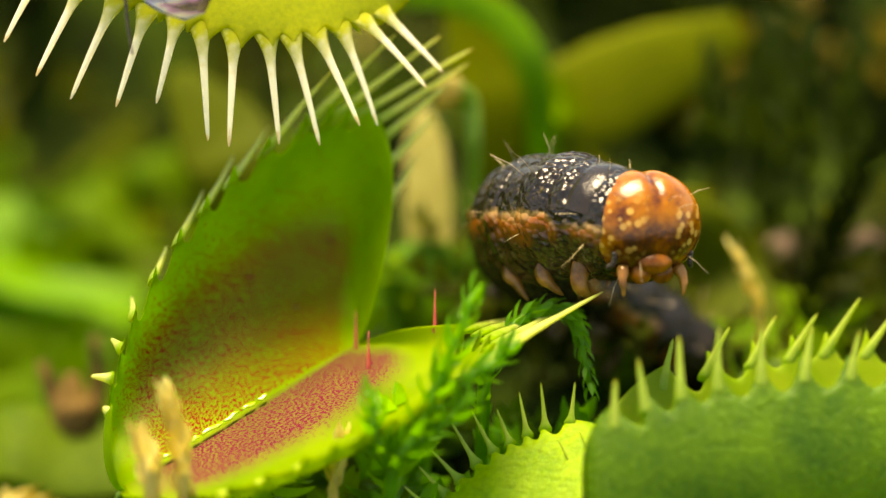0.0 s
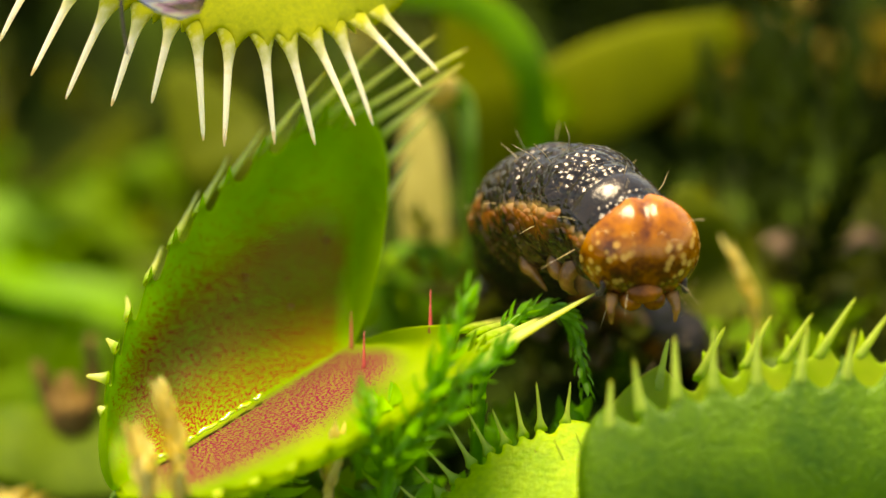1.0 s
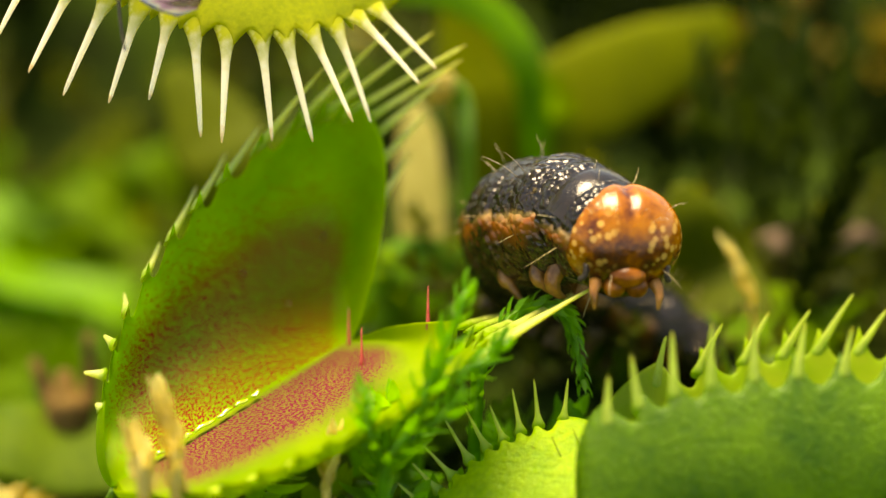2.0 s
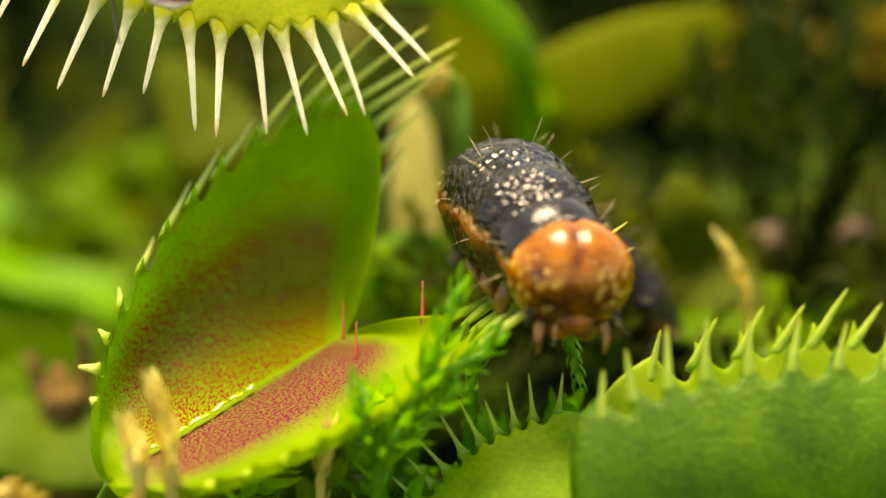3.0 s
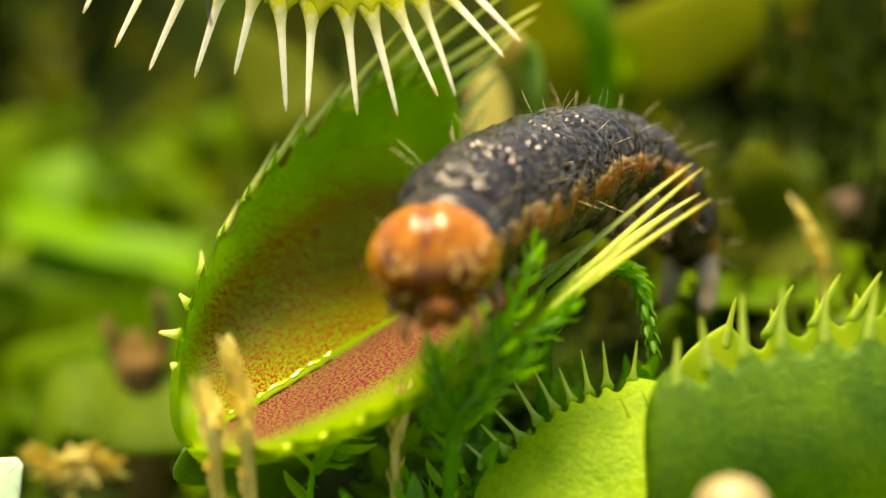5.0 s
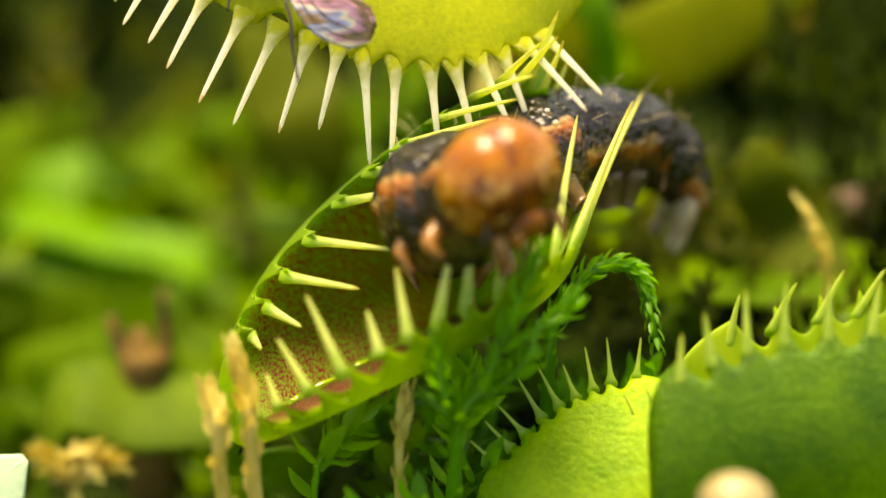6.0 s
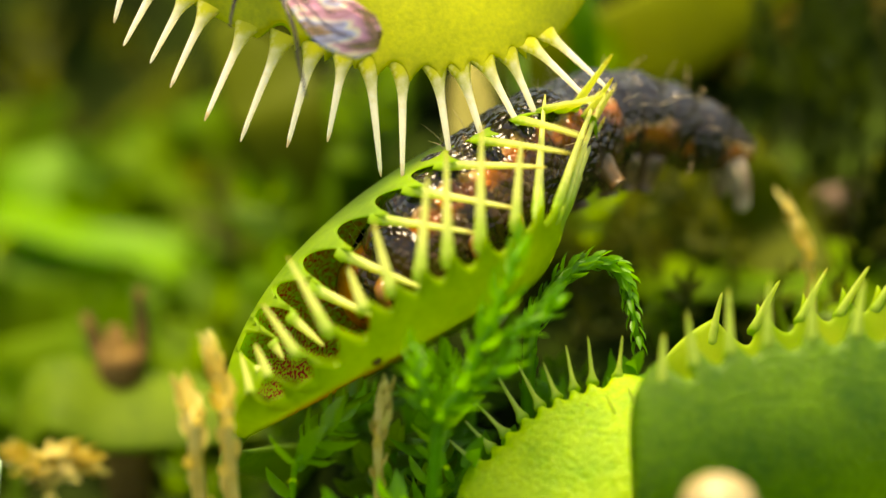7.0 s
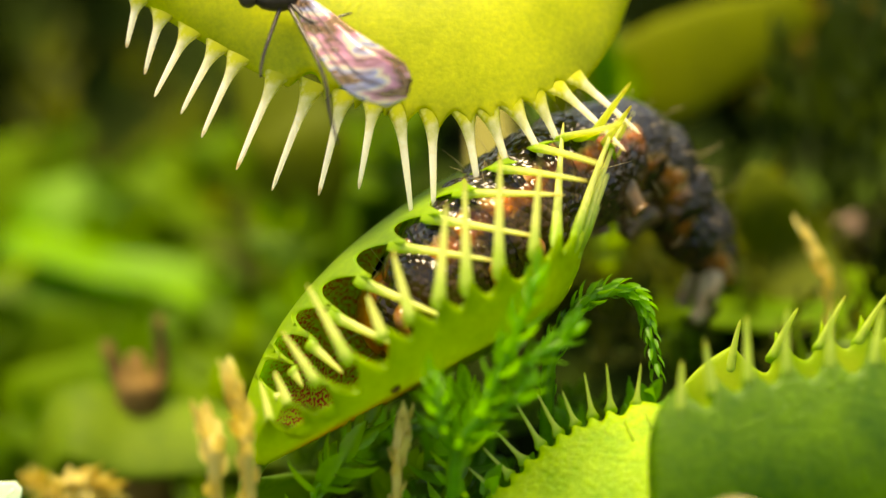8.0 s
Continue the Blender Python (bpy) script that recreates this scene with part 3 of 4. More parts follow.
def near_pebble():
    p = at(1185, 968, 16)
    ob = root("pebble", p, "smooth pinkish-cream seed husk on a stalk", "seed husk")
    m, s = Mesh(), Mesh()
    ball(m, (0, 0, 0), (1.35, 1.2, 1.0), 14, 20)
    g = grounded(1180, 955, 16) - p
    tube(s, [Vector((0, 0, -0.8)), g * 0.5, g], 0.35, 7)
    part("husk", m, PEBBLE, ob)
    part("stalk", s, STALK, ob)


near_pebble()
blade("leaf_tip", [grounded(-280, 1080, 6), at(-230, 1020, 6), at(-140, 950, 6), at(-80, 895, 6)], [1.2, 2.2, 1.8, 0.2], leaf_mat("leaf_frosted", (0.45, 0.62, 0.42), (0.7, 0.85, 0.6), 0.3, 0.3), "pale frosted leaf tip")
moss_thing(12, [grounded(20, 960, -8), at(10, 920, -8), at(40, 900, -8), at(90, 905, -8)], 1.15, 0.6, 44, MOSS_DRY, "crumpled tuft of straw-coloured dead moss", [[at(10, 930, -8), at(-30, 905, -8), at(-60, 880, -8)]], spread=0.9)


# ---- traps ----
def blend(p, q, f):
    return [x + (y - x) * f for x, y in zip(p, q)]


def rim_near(lobe, m, a, b, lo=0.15, hi=3.0):
    """The angle on a lobe's rim that lies nearest to a, b."""
    best = (1e9, 0)
    for i in range(240):
        q = lo + (hi - lo) * i / 239
        x, y, _ = seen(m @ (lobe.place(q, 1) * MM) / MM)
        best = min(best, ((x - a) ** 2 + (y - b) ** 2, q))
    return best[1]


def reach_of(lobe, m, q, a, b):
    """The way from the rim to a, b at the rim's own depth, in mm."""
    p = m @ (lobe.place(q, 0.97) * MM) / MM
    return p, at(a, b, seen(p)[2]) - p


def aim(lobe, m, q, a, b, length, depth):
    """Heading for a tooth of that length whose tip lies behind or before (depth -1 or 1) the place a, b."""
    p, v = reach_of(lobe, m, q, a, b)
    sight = (EYE - p).normalized()
    v = v + sight * (depth * math.sqrt(max(0.0, length ** 2 - v.length ** 2)))
    d = m.to_3x3().inverted() @ v
    d.normalize()
    return (d.x, 0.0, d.z * lobe.s, d.y)


def aimed_teeth(ob, lobe, m, qs, tips, base, mat, foot, depth=0.0, blunt=0.06, curl=0.4, neck=0.6):
    """Teeth at qs on the rim of a lobe with world pose m, each towards its tip."""
    for i, (q, (a, b)) in enumerate(zip(qs, tips)):
        ln = reach_of(lobe, m, q, a, b)[1].length + 0.45
        t = part("tooth", tooth_mesh(ln, base, curl * ln * 0.12 * (1 + 0.5 * math.sin(i * 2.3)), "tooth", mat, foot, blunt, neck), mat, ob)
        t.matrix_basis = lobe.rim(q, *aim(lobe, m, q, a, b, ln, depth))


def petiole(trap, line, widths, mat=None):
    m = Mesh()
    pts = curve(local(line, trap), 18)
    tube(m, pts, [float(np.interp(i / 17, np.linspace(0, 1, len(widths)), widths)) for i in range(18)], 12, 0, 0.35)
    part("petiole", m, mat or STALK, trap)


# the snapping trap
ORIGIN = MID + AX * -8.615 + AU * -7.284 + AN * 1.42
E1 = way(math.cos(radians(33.79)) * math.cos(radians(26.64)), math.sin(radians(26.64)), -math.sin(radians(33.79)) * math.cos(radians(26.64)))
E3 = (AN - E1 * AN.dot(E1)).normalized()
E2 = E3.cross(E1)
SNAP_OPEN = axes(ORIGIN, E1, E2) @ pose(0, 0, 0, -7.27)
snap = root("flytrap", SNAP_OPEN, "open green flytrap with a red-spotted inside that snaps shut", "flytrap", "flytraps")
BACK = Lobe(9.826, 12.693, 1.307, 0.918, 2.822, 0.0, 1, 3.226, curl=3.975, lip=0.72, sunk=0.035)
FRONT = Lobe(11.132, 12.693, 0.579, 0.376, 0.191, 0.0, -1, 3.714, curl=1.86, sunk=0.05)
BACK_TURN, FRONT_TURN = (0.0, 34.15), (122.3, 88.4)


def snap_pose(f):
    """The trap jerks sideways as it snaps; f from 0, open, to 1, shut."""
    spin = Matrix((AX, AU, AN)).transposed()
    m = (spin @ Matrix.Rotation(radians(-6.195 * f), 3, "Z") @ spin.transposed()).to_4x4() @ SNAP_OPEN
    m.translation = SNAP_OPEN.translation + (AX * 3.129 - AU * 0.296 - AN * 1.192) * (f * MM)
    return m


BACK_SHUT, FRONT_SHUT = snap_pose(1) @ pose(0, 0, 0, BACK_TURN[1]), snap_pose(1) @ pose(0, 0, 0, FRONT_TURN[1])
FRONT_OPEN = SNAP_OPEN @ pose(0, 0, 0, FRONT_TURN[0])
# each tooth: where on the rim, where its tip lies when shut, and where when open
BACK_BITE = [(0.25, 395, 735, 165, 700), (0.37, 432, 721, 142, 655), (0.48, 504, 696, 203, 590), (0.60, 614, 653, 243, 515), (0.75, 687, 594, 308, 425), (0.91, 782, 491, 375, 325),
             (1.06, 850, 446, 430, 262), (1.20, 899, 371, 490, 212), (1.38, 940, 344, 592, 95), (1.58, 965, 312, 702, 33), (1.78, 985, 250, 784, 36), (1.96, 1008, 240, 842, 60),
             (2.14, 1014, 182, 836, 92), (2.32, 1020, 226, 805, 130), (2.52, 1015, 245, 775, 190), (2.74, 1005, 300, 740, 260)]
FRONT_BITE = [(0.30, 350, 705), (0.44, 374, 684), (0.61, 389, 611), (0.77, 433, 526), (0.93, 539, 544), (1.05, 584, 464), (1.16, 679, 381), (1.28, 711, 336), (1.42, 773, 288), (1.60, 842, 316),
              (1.80, 879, 234), (1.98, 973, 216), (2.14, 983, 210), (2.30, 998, 196), (2.46, 1010, 196), (2.64, 1022, 210)]
BACK_GAPS = [q for q, *_ in BACK_BITE if q < 2.2]
FRONT_GAPS = [q for q, *_ in FRONT_BITE]
back = lobe_part(snap, BACK, Matrix(), [GREEN_IN, GREEN_OUT], teeth=BACK_GAPS, depth=0.065)
front = lobe_part(snap, FRONT, pose(0, 0, 0, FRONT_TURN[0]), [RED_IN, GREEN_OUT], teeth=FRONT_GAPS, depth=0.18)
petiole(snap, [ORIGIN - E1 * 6.3, ORIGIN - E1 * 7.0 - AU * 1.0 - AN * 2, ORIGIN - E1 * 5 - AU * 2.5 - AN * 6, ORIGIN - E1 * 3 - AU * 5 - AN * 12], [0.5, 0.6, 1.2, 1.6])


def snap_teeth():
    """The teeth of both lobes: object, lobe, angle and the headings open, lifted and shut."""
    made = []
    for k, (q, a, b, oa, ob) in enumerate(BACK_BITE):
        ln = reach_of(BACK, BACK_SHUT, q, a, b)[1].length * 1.08
        if q > 1.3:
            ln = max(ln, reach_of(BACK, SNAP_OPEN, q, oa, ob)[1].length)
        t = part("tooth", tooth_mesh(ln, 1.0, 0.05 * ln, "tooth", TOOTH, 0.12), TOOTH, back)
        still = aim(BACK, SNAP_OPEN, q, oa, ob, ln, -1)
        made.append((t, BACK, q, still, still, aim(BACK, BACK_SHUT, q, a, b, ln, 1)))
    for k, (q, a, b) in enumerate(FRONT_BITE):
        p, v = reach_of(FRONT, FRONT_SHUT, q, a, b)
        ln = v.length * 1.03
        if q > 1.7:
            ln *= 1.35
            low = aim(FRONT, FRONT_OPEN, q, 1072 - 70 * (q - 1.9), 492 + 45 * (q - 1.9), ln, -1)
            high = aim(FRONT, FRONT_OPEN, q, 1195 - 120 * (q - 1.9), 365 + 30 * math.sin(k * 3.0), ln, -1)
        else:
            o = FRONT_OPEN @ (FRONT.place(q, 0.97) * MM) / MM
            x, y, _ = seen(o)
            low = high = aim(FRONT, FRONT_OPEN, q, x + 8, y + 22, ln, -1)
        t = part("tooth", tooth_mesh(ln, 1.05, 0.05 * ln, "tooth", TOOTH, 0.12), TOOTH, front)
        made.append((t, FRONT, q, low, high, aim(FRONT, FRONT_SHUT, q, a, b, ln, -1)))
    for t, lobe, q, low, _, _ in made:
        t.matrix_basis = lobe.rim(q, *low)
    return made


SNAP_TEETH = snap_teeth()

m = Mesh()
tube(m, curve([Vector((-6.5, 0, 0.0)), Vector((-2.4, 0.05, 0.12)), Vector((1.8, 0, 0.12)), Vector((5.8, 0, 0.0))], 20), [0.05 + 0.03 * math.sin(math.pi * i / 19) for i in range(20)], 8)
part("midrib", m, GREEN_OUT, snap)
WET = plain_mat("wet_film", [(0.35, (0.22, 0.36, 0.012)), (0.65, (0.32, 0.46, 0.02))], 1500, 0.14, 0.15, 0.0001, gloss=0.9)
rng = random.Random(8)
glint = (SNAP_OPEN.to_3x3().inverted() @ (toward + AN).normalized()).normalized()
x = -4.4
for k in range(7):
    m = Mesh()
    long = rng.uniform(0.35, 1.1)
    line = [Vector((x + long * i / 7, 0.26 + 0.04 * math.sin(x * 3 + i), 0.62)) for i in range(8)]
    tube(m, line, [0.13 * math.sin(math.pi * (i + 0.6) / 8.2) ** 0.5 for i in range(8)], 12, 0, 0.45, Vector((1, 0, 0)).cross(glint))
    part("water_streak", m, WET, snap, "glinting streak of moisture in the fold")
    x += long + rng.uniform(0.05, 0.3)
HAIR = plain_mat("trigger_hair", [(0.3, (0.48, 0.05, 0.04)), (0.7, (0.66, 0.12, 0.10))], 2000, 0.35)
def face_near(lobe, m, a, b):
    """The angle and share of width on a lobe's face that lie nearest to a, b."""
    best = (1e9, 0, 0)
    for i in range(60):
        for j in range(30):
            q, r = 0.3 + 2.5 * i / 59, 0.08 + 0.85 * j / 29
            x, y, _ = seen(m @ (lobe.place(q, r) * MM) / MM)
            best = min(best, ((x - a) ** 2 + (y - b) ** 2, q, r))
    return best[1:]


for lobe, ob, world, spots in ((BACK, back, SNAP_OPEN, ((447, 493), (520, 543), (585, 423))), (FRONT, front, FRONT_OPEN, ((626, 622), (652, 662), (770, 590)))):
    for a, b in spots:
        q, r = face_near(lobe, world, a, b)
        m = Mesh()
        tube(m, [Vector((0, 0, 1.9 * i / 5)) for i in range(6)], [0.10, 0.085, 0.07, 0.05, 0.03, 0.01], 6)
        h = part("trigger_hair", m, HAIR, ob, "reddish trigger hair")
        up = way(0.0, 1.0, 0.1) if lobe is FRONT else (EYE - world @ (lobe.place(q, r) * MM) / MM).normalized()
        d = world.to_3x3().inverted() @ up
        h.matrix_basis = Matrix.Translation(lobe.place(q, r) * MM) @ d.to_track_quat("Z", "Y").to_matrix().to_4x4()


m = Mesh()
ball(m, (0, 0, 0), (0.24, 0.32, 0.2), 8, 10)
speck = part("speck", m, DEAD, front, "dark brown speck of dirt")
speck.matrix_basis = Matrix.Translation((FRONT.place(*face_near(FRONT, FRONT_SHUT, 584, 713)) + Vector((0, 0, 0.22))) * MM)

# the yellow trap with the fly, which sags when the other one snaps
UP_AT = at(303.6, -302.9, -4)
UP_X = way(0.97, -0.07, -0.22)
upper = root("flytrap", axes(UP_AT, UP_X, way(0.05, -0.82, 0.57)) @ pose(0, 0, 0, 0, 0, -4.78), "shut yellow-green flytrap with long pale teeth", "flytrap", "flytraps")
UPL = Lobe(13.26, 31.0, -5.37, 0.254, 2.2, 0.0, 1, 0.0, curl=0.0, sunk=0.05, power=0.925)
UPB = Lobe(8.6, 26.0, -3.5, 0.20, 2.0, 0.0, -1, 0.0, power=0.925)
# foot and tip of each tooth
UP_TEETH = [(-78, -150, -103, -100), (-35, -120, -75, -51), (20, -98, -55, -6), (70, -72, -12, 27), (100, -35, 20, 72), (160, 5, 78, 135), (222, 35, 135, 175), (278, 52, 217, 190), (328, 62, 288, 185),
            (372, 72, 375, 250), (428, 80, 413, 262), (480, 85, 500, 258), (522, 88, 570, 258), (562, 88, 635, 225), (605, 82, 673, 220), (640, 70, 750, 155), (668, 45, 775, 130)]
UQ = [rim_near(UPL, upper.matrix_basis, a, b) for a, b, _, _ in UP_TEETH]
ul = lobe_part(upper, UPL, Matrix(), [PALE_IN, YELLOW_OUT], teeth=UQ[5:], depth=0.05)
lobe_part(upper, UPB, pose(0, 0, 0, 20), [PALE_IN, YELLOW_OUT])
aimed_teeth(ul, UPL, upper.matrix_basis, UQ, [t[2:] for t in UP_TEETH], 0.75, TOOTH_PALE, 0.50, blunt=0.10, curl=0.7, neck=1.0)
petiole(upper, [UP_AT, UP_AT + AU * 3 - AX * 3, UP_AT + AU * 2 - AX * 22, Vector((UP_AT.x - 42, UP_AT.y, 0))], [0.7, 1.0, 2.0, 1.5])


# the trap in front at the right and the small one beside it
def still_trap(place, x, near, far, lobes, mats, label, teeth, stalk, foot, base, mat, depth=0.10):
    """teeth: for each lobe the foot and tip of each tooth."""
    trap = root("flytrap", axes(place, x, near), label, "flytrap", "flytraps")
    inv = trap.matrix_basis.inverted()
    for lobe, y, rows in zip(lobes, (near, far), teeth):
        world = axes(place, x, y)
        qs = [rim_near(lobe, world, a, b) for a, b, _, _ in rows]
        ob = lobe_part(trap, lobe, inv @ world, mats, teeth=qs, depth=depth)
        aimed_teeth(ob, lobe, world, qs, [t[2:] for t in rows], base, mat, foot, curl=1.0)
    petiole(trap, stalk, [0.6, 1.0, 1.4, 1.2])
    return trap


RT = at(1410, 1028, 5.4)
RX = way(0.985, 0.05, -0.16)
NEAR_ROW = [(1075, 712, 1083, 655), (1152, 722, 1125, 615), (1213, 705, 1195, 572), (1274, 695, 1262, 556), (1345, 692, 1340, 558), (1422, 690, 1428, 552), (1502, 690, 1508, 560), (1580, 690, 1590, 560), (1655, 700, 1668, 580)]
FAR_ROW = [(1180, 650, 1188, 575), (1256, 638, 1282, 548), (1334, 628, 1370, 527), (1402, 622, 1440, 522), (1462, 618, 1516, 494), (1530, 612, 1580, 520), (1600, 612, 1650, 530)]
still_trap(RT, RX, way(0.0, 0.96, 0.20), way(0.05, 0.86, -0.5),
           (Lobe(9.65, 18.0, 1.0, 0.03, 1.5, 0.0, -1, power=0.30, curl=0.0), Lobe(11.5, 18.0, 1.2, 0.30, 1.5, 0.0, 1, power=0.36, curl=0.0)), [PALE_IN, GRASS_OUT],
           "half-open lime-green flytrap with upright teeth", (NEAR_ROW, FAR_ROW),
           [RT, RT - AU * 2 - AN * 3, RT - AU * 5 - AN * 10, Vector((RT.x + 6, RT.y + 6, -1))], 0.12, 1.0, TOOTH_LIME, 0.13)
LT = at(1065, 1100, 7.2)
LIME_ROW = [(1002, 757, 1014, 691), (962, 763, 957, 691), (930, 773, 919, 708), (902, 788, 882, 738), (872, 803, 840, 741), (842, 823, 803, 756), (812, 849, 772, 806), (790, 876, 750, 836), (772, 905, 725, 870)]
LIME_BACK = [(1020, 800, 1025, 760), (990, 820, 985, 770), (960, 830, 950, 790)]
still_trap(LT, way(0.82, 0.57, -0.12), way(-0.5, 0.74, -0.42), way(-0.2, -0.2, -0.95),
           (Lobe(8.8, 9.6, 1.4, 0.0, 0.8, 0.0, -1, power=0.42, curl=0.0, sunk=0.03), Lobe(3.6, 8.0, 1.4, 0.0, 1.2, 0.0, 1)), [PALE_IN, LIME_OUT],
           "small lime-green flytrap with short teeth", (LIME_ROW, LIME_BACK),
           [LT, LT - AU * 1 - AN * 3, LT - AU * 3 - AN * 8, Vector((LT.x - 2, LT.y + 4, -1))], 0.3, 0.5, TOOTH_LIME, 0.07)


# ---- fly ----
def iridescent():
    m, nt, links, b = nodes_of("wing_film")
    co = nt.new("ShaderNodeTexCoord").outputs["Object"]
    mp = nt.new("ShaderNodeMapping")
    mp.inputs["Scale"].default_value, mp.inputs["Rotation"].default_value = (0.5, 1.0, 2.2), (0, radians(40), 0)
    links.new(co, mp.inputs[0])
    n = noise_tex(nt, links, mp.outputs[0], 420, 3)
    links.new(ramp(nt, links, n, [(0.32, (0.10, 0.055, 0.025)), (0.44, (0.20, 0.12, 0.06)), (0.50, (0.55, 0.26, 0.38)), (0.535, (0.75, 0.68, 0.42)), (0.57, (0.30, 0.34, 0.55)), (0.62, (0.24, 0.14, 0.07)), (0.74, (0.14, 0.09, 0.04))]), b.inputs["Base Color"])
    b.inputs["Roughness"].default_value, b.inputs["Metallic"].default_value, b.inputs["Alpha"].default_value = 0.18, 0.2, 0.72
    bump(nt, links, noise_tex(nt, links, co, 900, 2), b, 0.5, 0.0002)
    return m


WING = iridescent()
FLY = plain_mat("fly_black", [(0.35, (0.012, 0.009, 0.007)), (0.65, (0.05, 0.035, 0.025))], 1500, 0.3)


def build_fly():
    place = at(165, -165, 4.0)
    ob = root("fly", place, "dead fly with iridescent wings stuck on the yellow trap", "fly")
    body, head = Mesh(), Mesh()
    ball(body, (-0.2, 0, 0), (1.1, 0.6, 0.6), 10, 14)
    part("body", body, FLY, ob)
    ball(head, (-1.5, 0, 0.1), (0.45, 0.5, 0.45), 8, 12)
    part("head", head, FLY, ob)
    for k, (tip, mid, wide) in enumerate(((at(366, 16, 6.0), at(270, -40, 6.2), 1.0), (at(372, 2, 5.6), at(285, -58, 5.8), 0.8))):
        m = Mesh()
        b, c, d = Vector((0.4, 0, 0.2)), mid - place, tip - place
        pts = curve([b, c, d], 16)
        w = [wide * float(np.interp(i / 15, (0, 0.25, 0.6, 0.88, 1), (0.25, 0.7, 1.0, 0.85, 0.2))) for i in range(16)]
        tube(m, pts, w, 12, 0, 0.05, way(0.5, 0.8, -0.1))
        wing = part("wing", m, WING, ob, "brown iridescent wing")
        for s in (-0.55, -0.1, 0.4):
            vein = Mesh()
            line = [p + way(0.5, 0.8, -0.1) * (w[i] * s) + AN * 0.07 for i, p in enumerate(pts)]
            tube(vein, line[1:-1], 0.024, 5)
            part("vein", vein, FLY, wing)
    for line in ([place, at(215, -40, 6.0), at(225, 40, 6.2), at(234, 96, 6.4)], [place, at(120, -70, 5.0), at(110, -30, 5.2)], [place, at(210, -120, 5.0), at(280, -130, 4.8)]):
        m = Mesh()
        tube(m, curve([p - place for p in line], 14), [0.10 - 0.004 * i for i in range(14)], 6)
        part("leg", m, FLY, ob)
    return ob


fly = build_fly()


# ---- caterpillar ----
def cat_body_mat():
    m, nt, links, b = nodes_of("caterpillar_skin")
    co = nt.new("ShaderNodeTexCoord").outputs["Object"]
    sep = nt.new("ShaderNodeSeparateXYZ")
    links.new(co, sep.inputs[0])
    shift = nt.new("ShaderNodeVectorMath")
    shift.operation = "ADD"
    links.new(co, shift.inputs[0])
    links.new(nt.new("ShaderNodeObjectInfo").outputs["Random"], shift.inputs[1])
    co = shift.outputs[0]
    n = noise_tex(nt, links, co, 700, 5)
    fine = noise_tex(nt, links, co, 2600, 4)
    high = calc(nt, links, "ADD", calc(nt, links, "MULTIPLY", sep.outputs[2], 170.0), calc(nt, links, "MULTIPLY", n, 0.34))
    base = ramp(nt, links, calc(nt, links, "ADD", high, 0.33), [(0.18, (0.050, 0.026, 0.006)), (0.32, (0.042, 0.022, 0.005)), (0.39, (0.17, 0.052, 0.007)), (0.47, (0.29, 0.082, 0.009)),
                                                               (0.525, (0.33, 0.20, 0.07)), (0.56, (0.016, 0.011, 0.006)), (0.72, (0.007, 0.005, 0.003))])
    patch = ramp(nt, links, noise_tex(nt, links, co, 420, 3), [(0.42, (0, 0, 0)), (0.56, (1, 1, 1))])
    base = mixc(nt, links, patch, (0.010, 0.007, 0.004), base)
    speck = ramp(nt, links, fine, [(0.60, (0, 0, 0)), (0.68, (1, 1, 1))])
    col = mixc(nt, links, calc(nt, links, "MULTIPLY", speck, 0.22), base, (0.30, 0.22, 0.10))
    links.new(col, b.inputs["Base Color"])
    b.inputs["Roughness"].default_value = 0.19
    b.inputs["Specular IOR Level"].default_value = 0.42
    v = nt.new("ShaderNodeTexVoronoi")
    v.inputs["Scale"].default_value = 2500
    links.new(co, v.inputs["Vector"])
    rel = calc(nt, links, "SUBTRACT", calc(nt, links, "MULTIPLY", n, 0.50), calc(nt, links, "MULTIPLY", v.outputs["Distance"], 0.48))
    bump(nt, links, rel, b, 1.0, 0.0003)
    return m


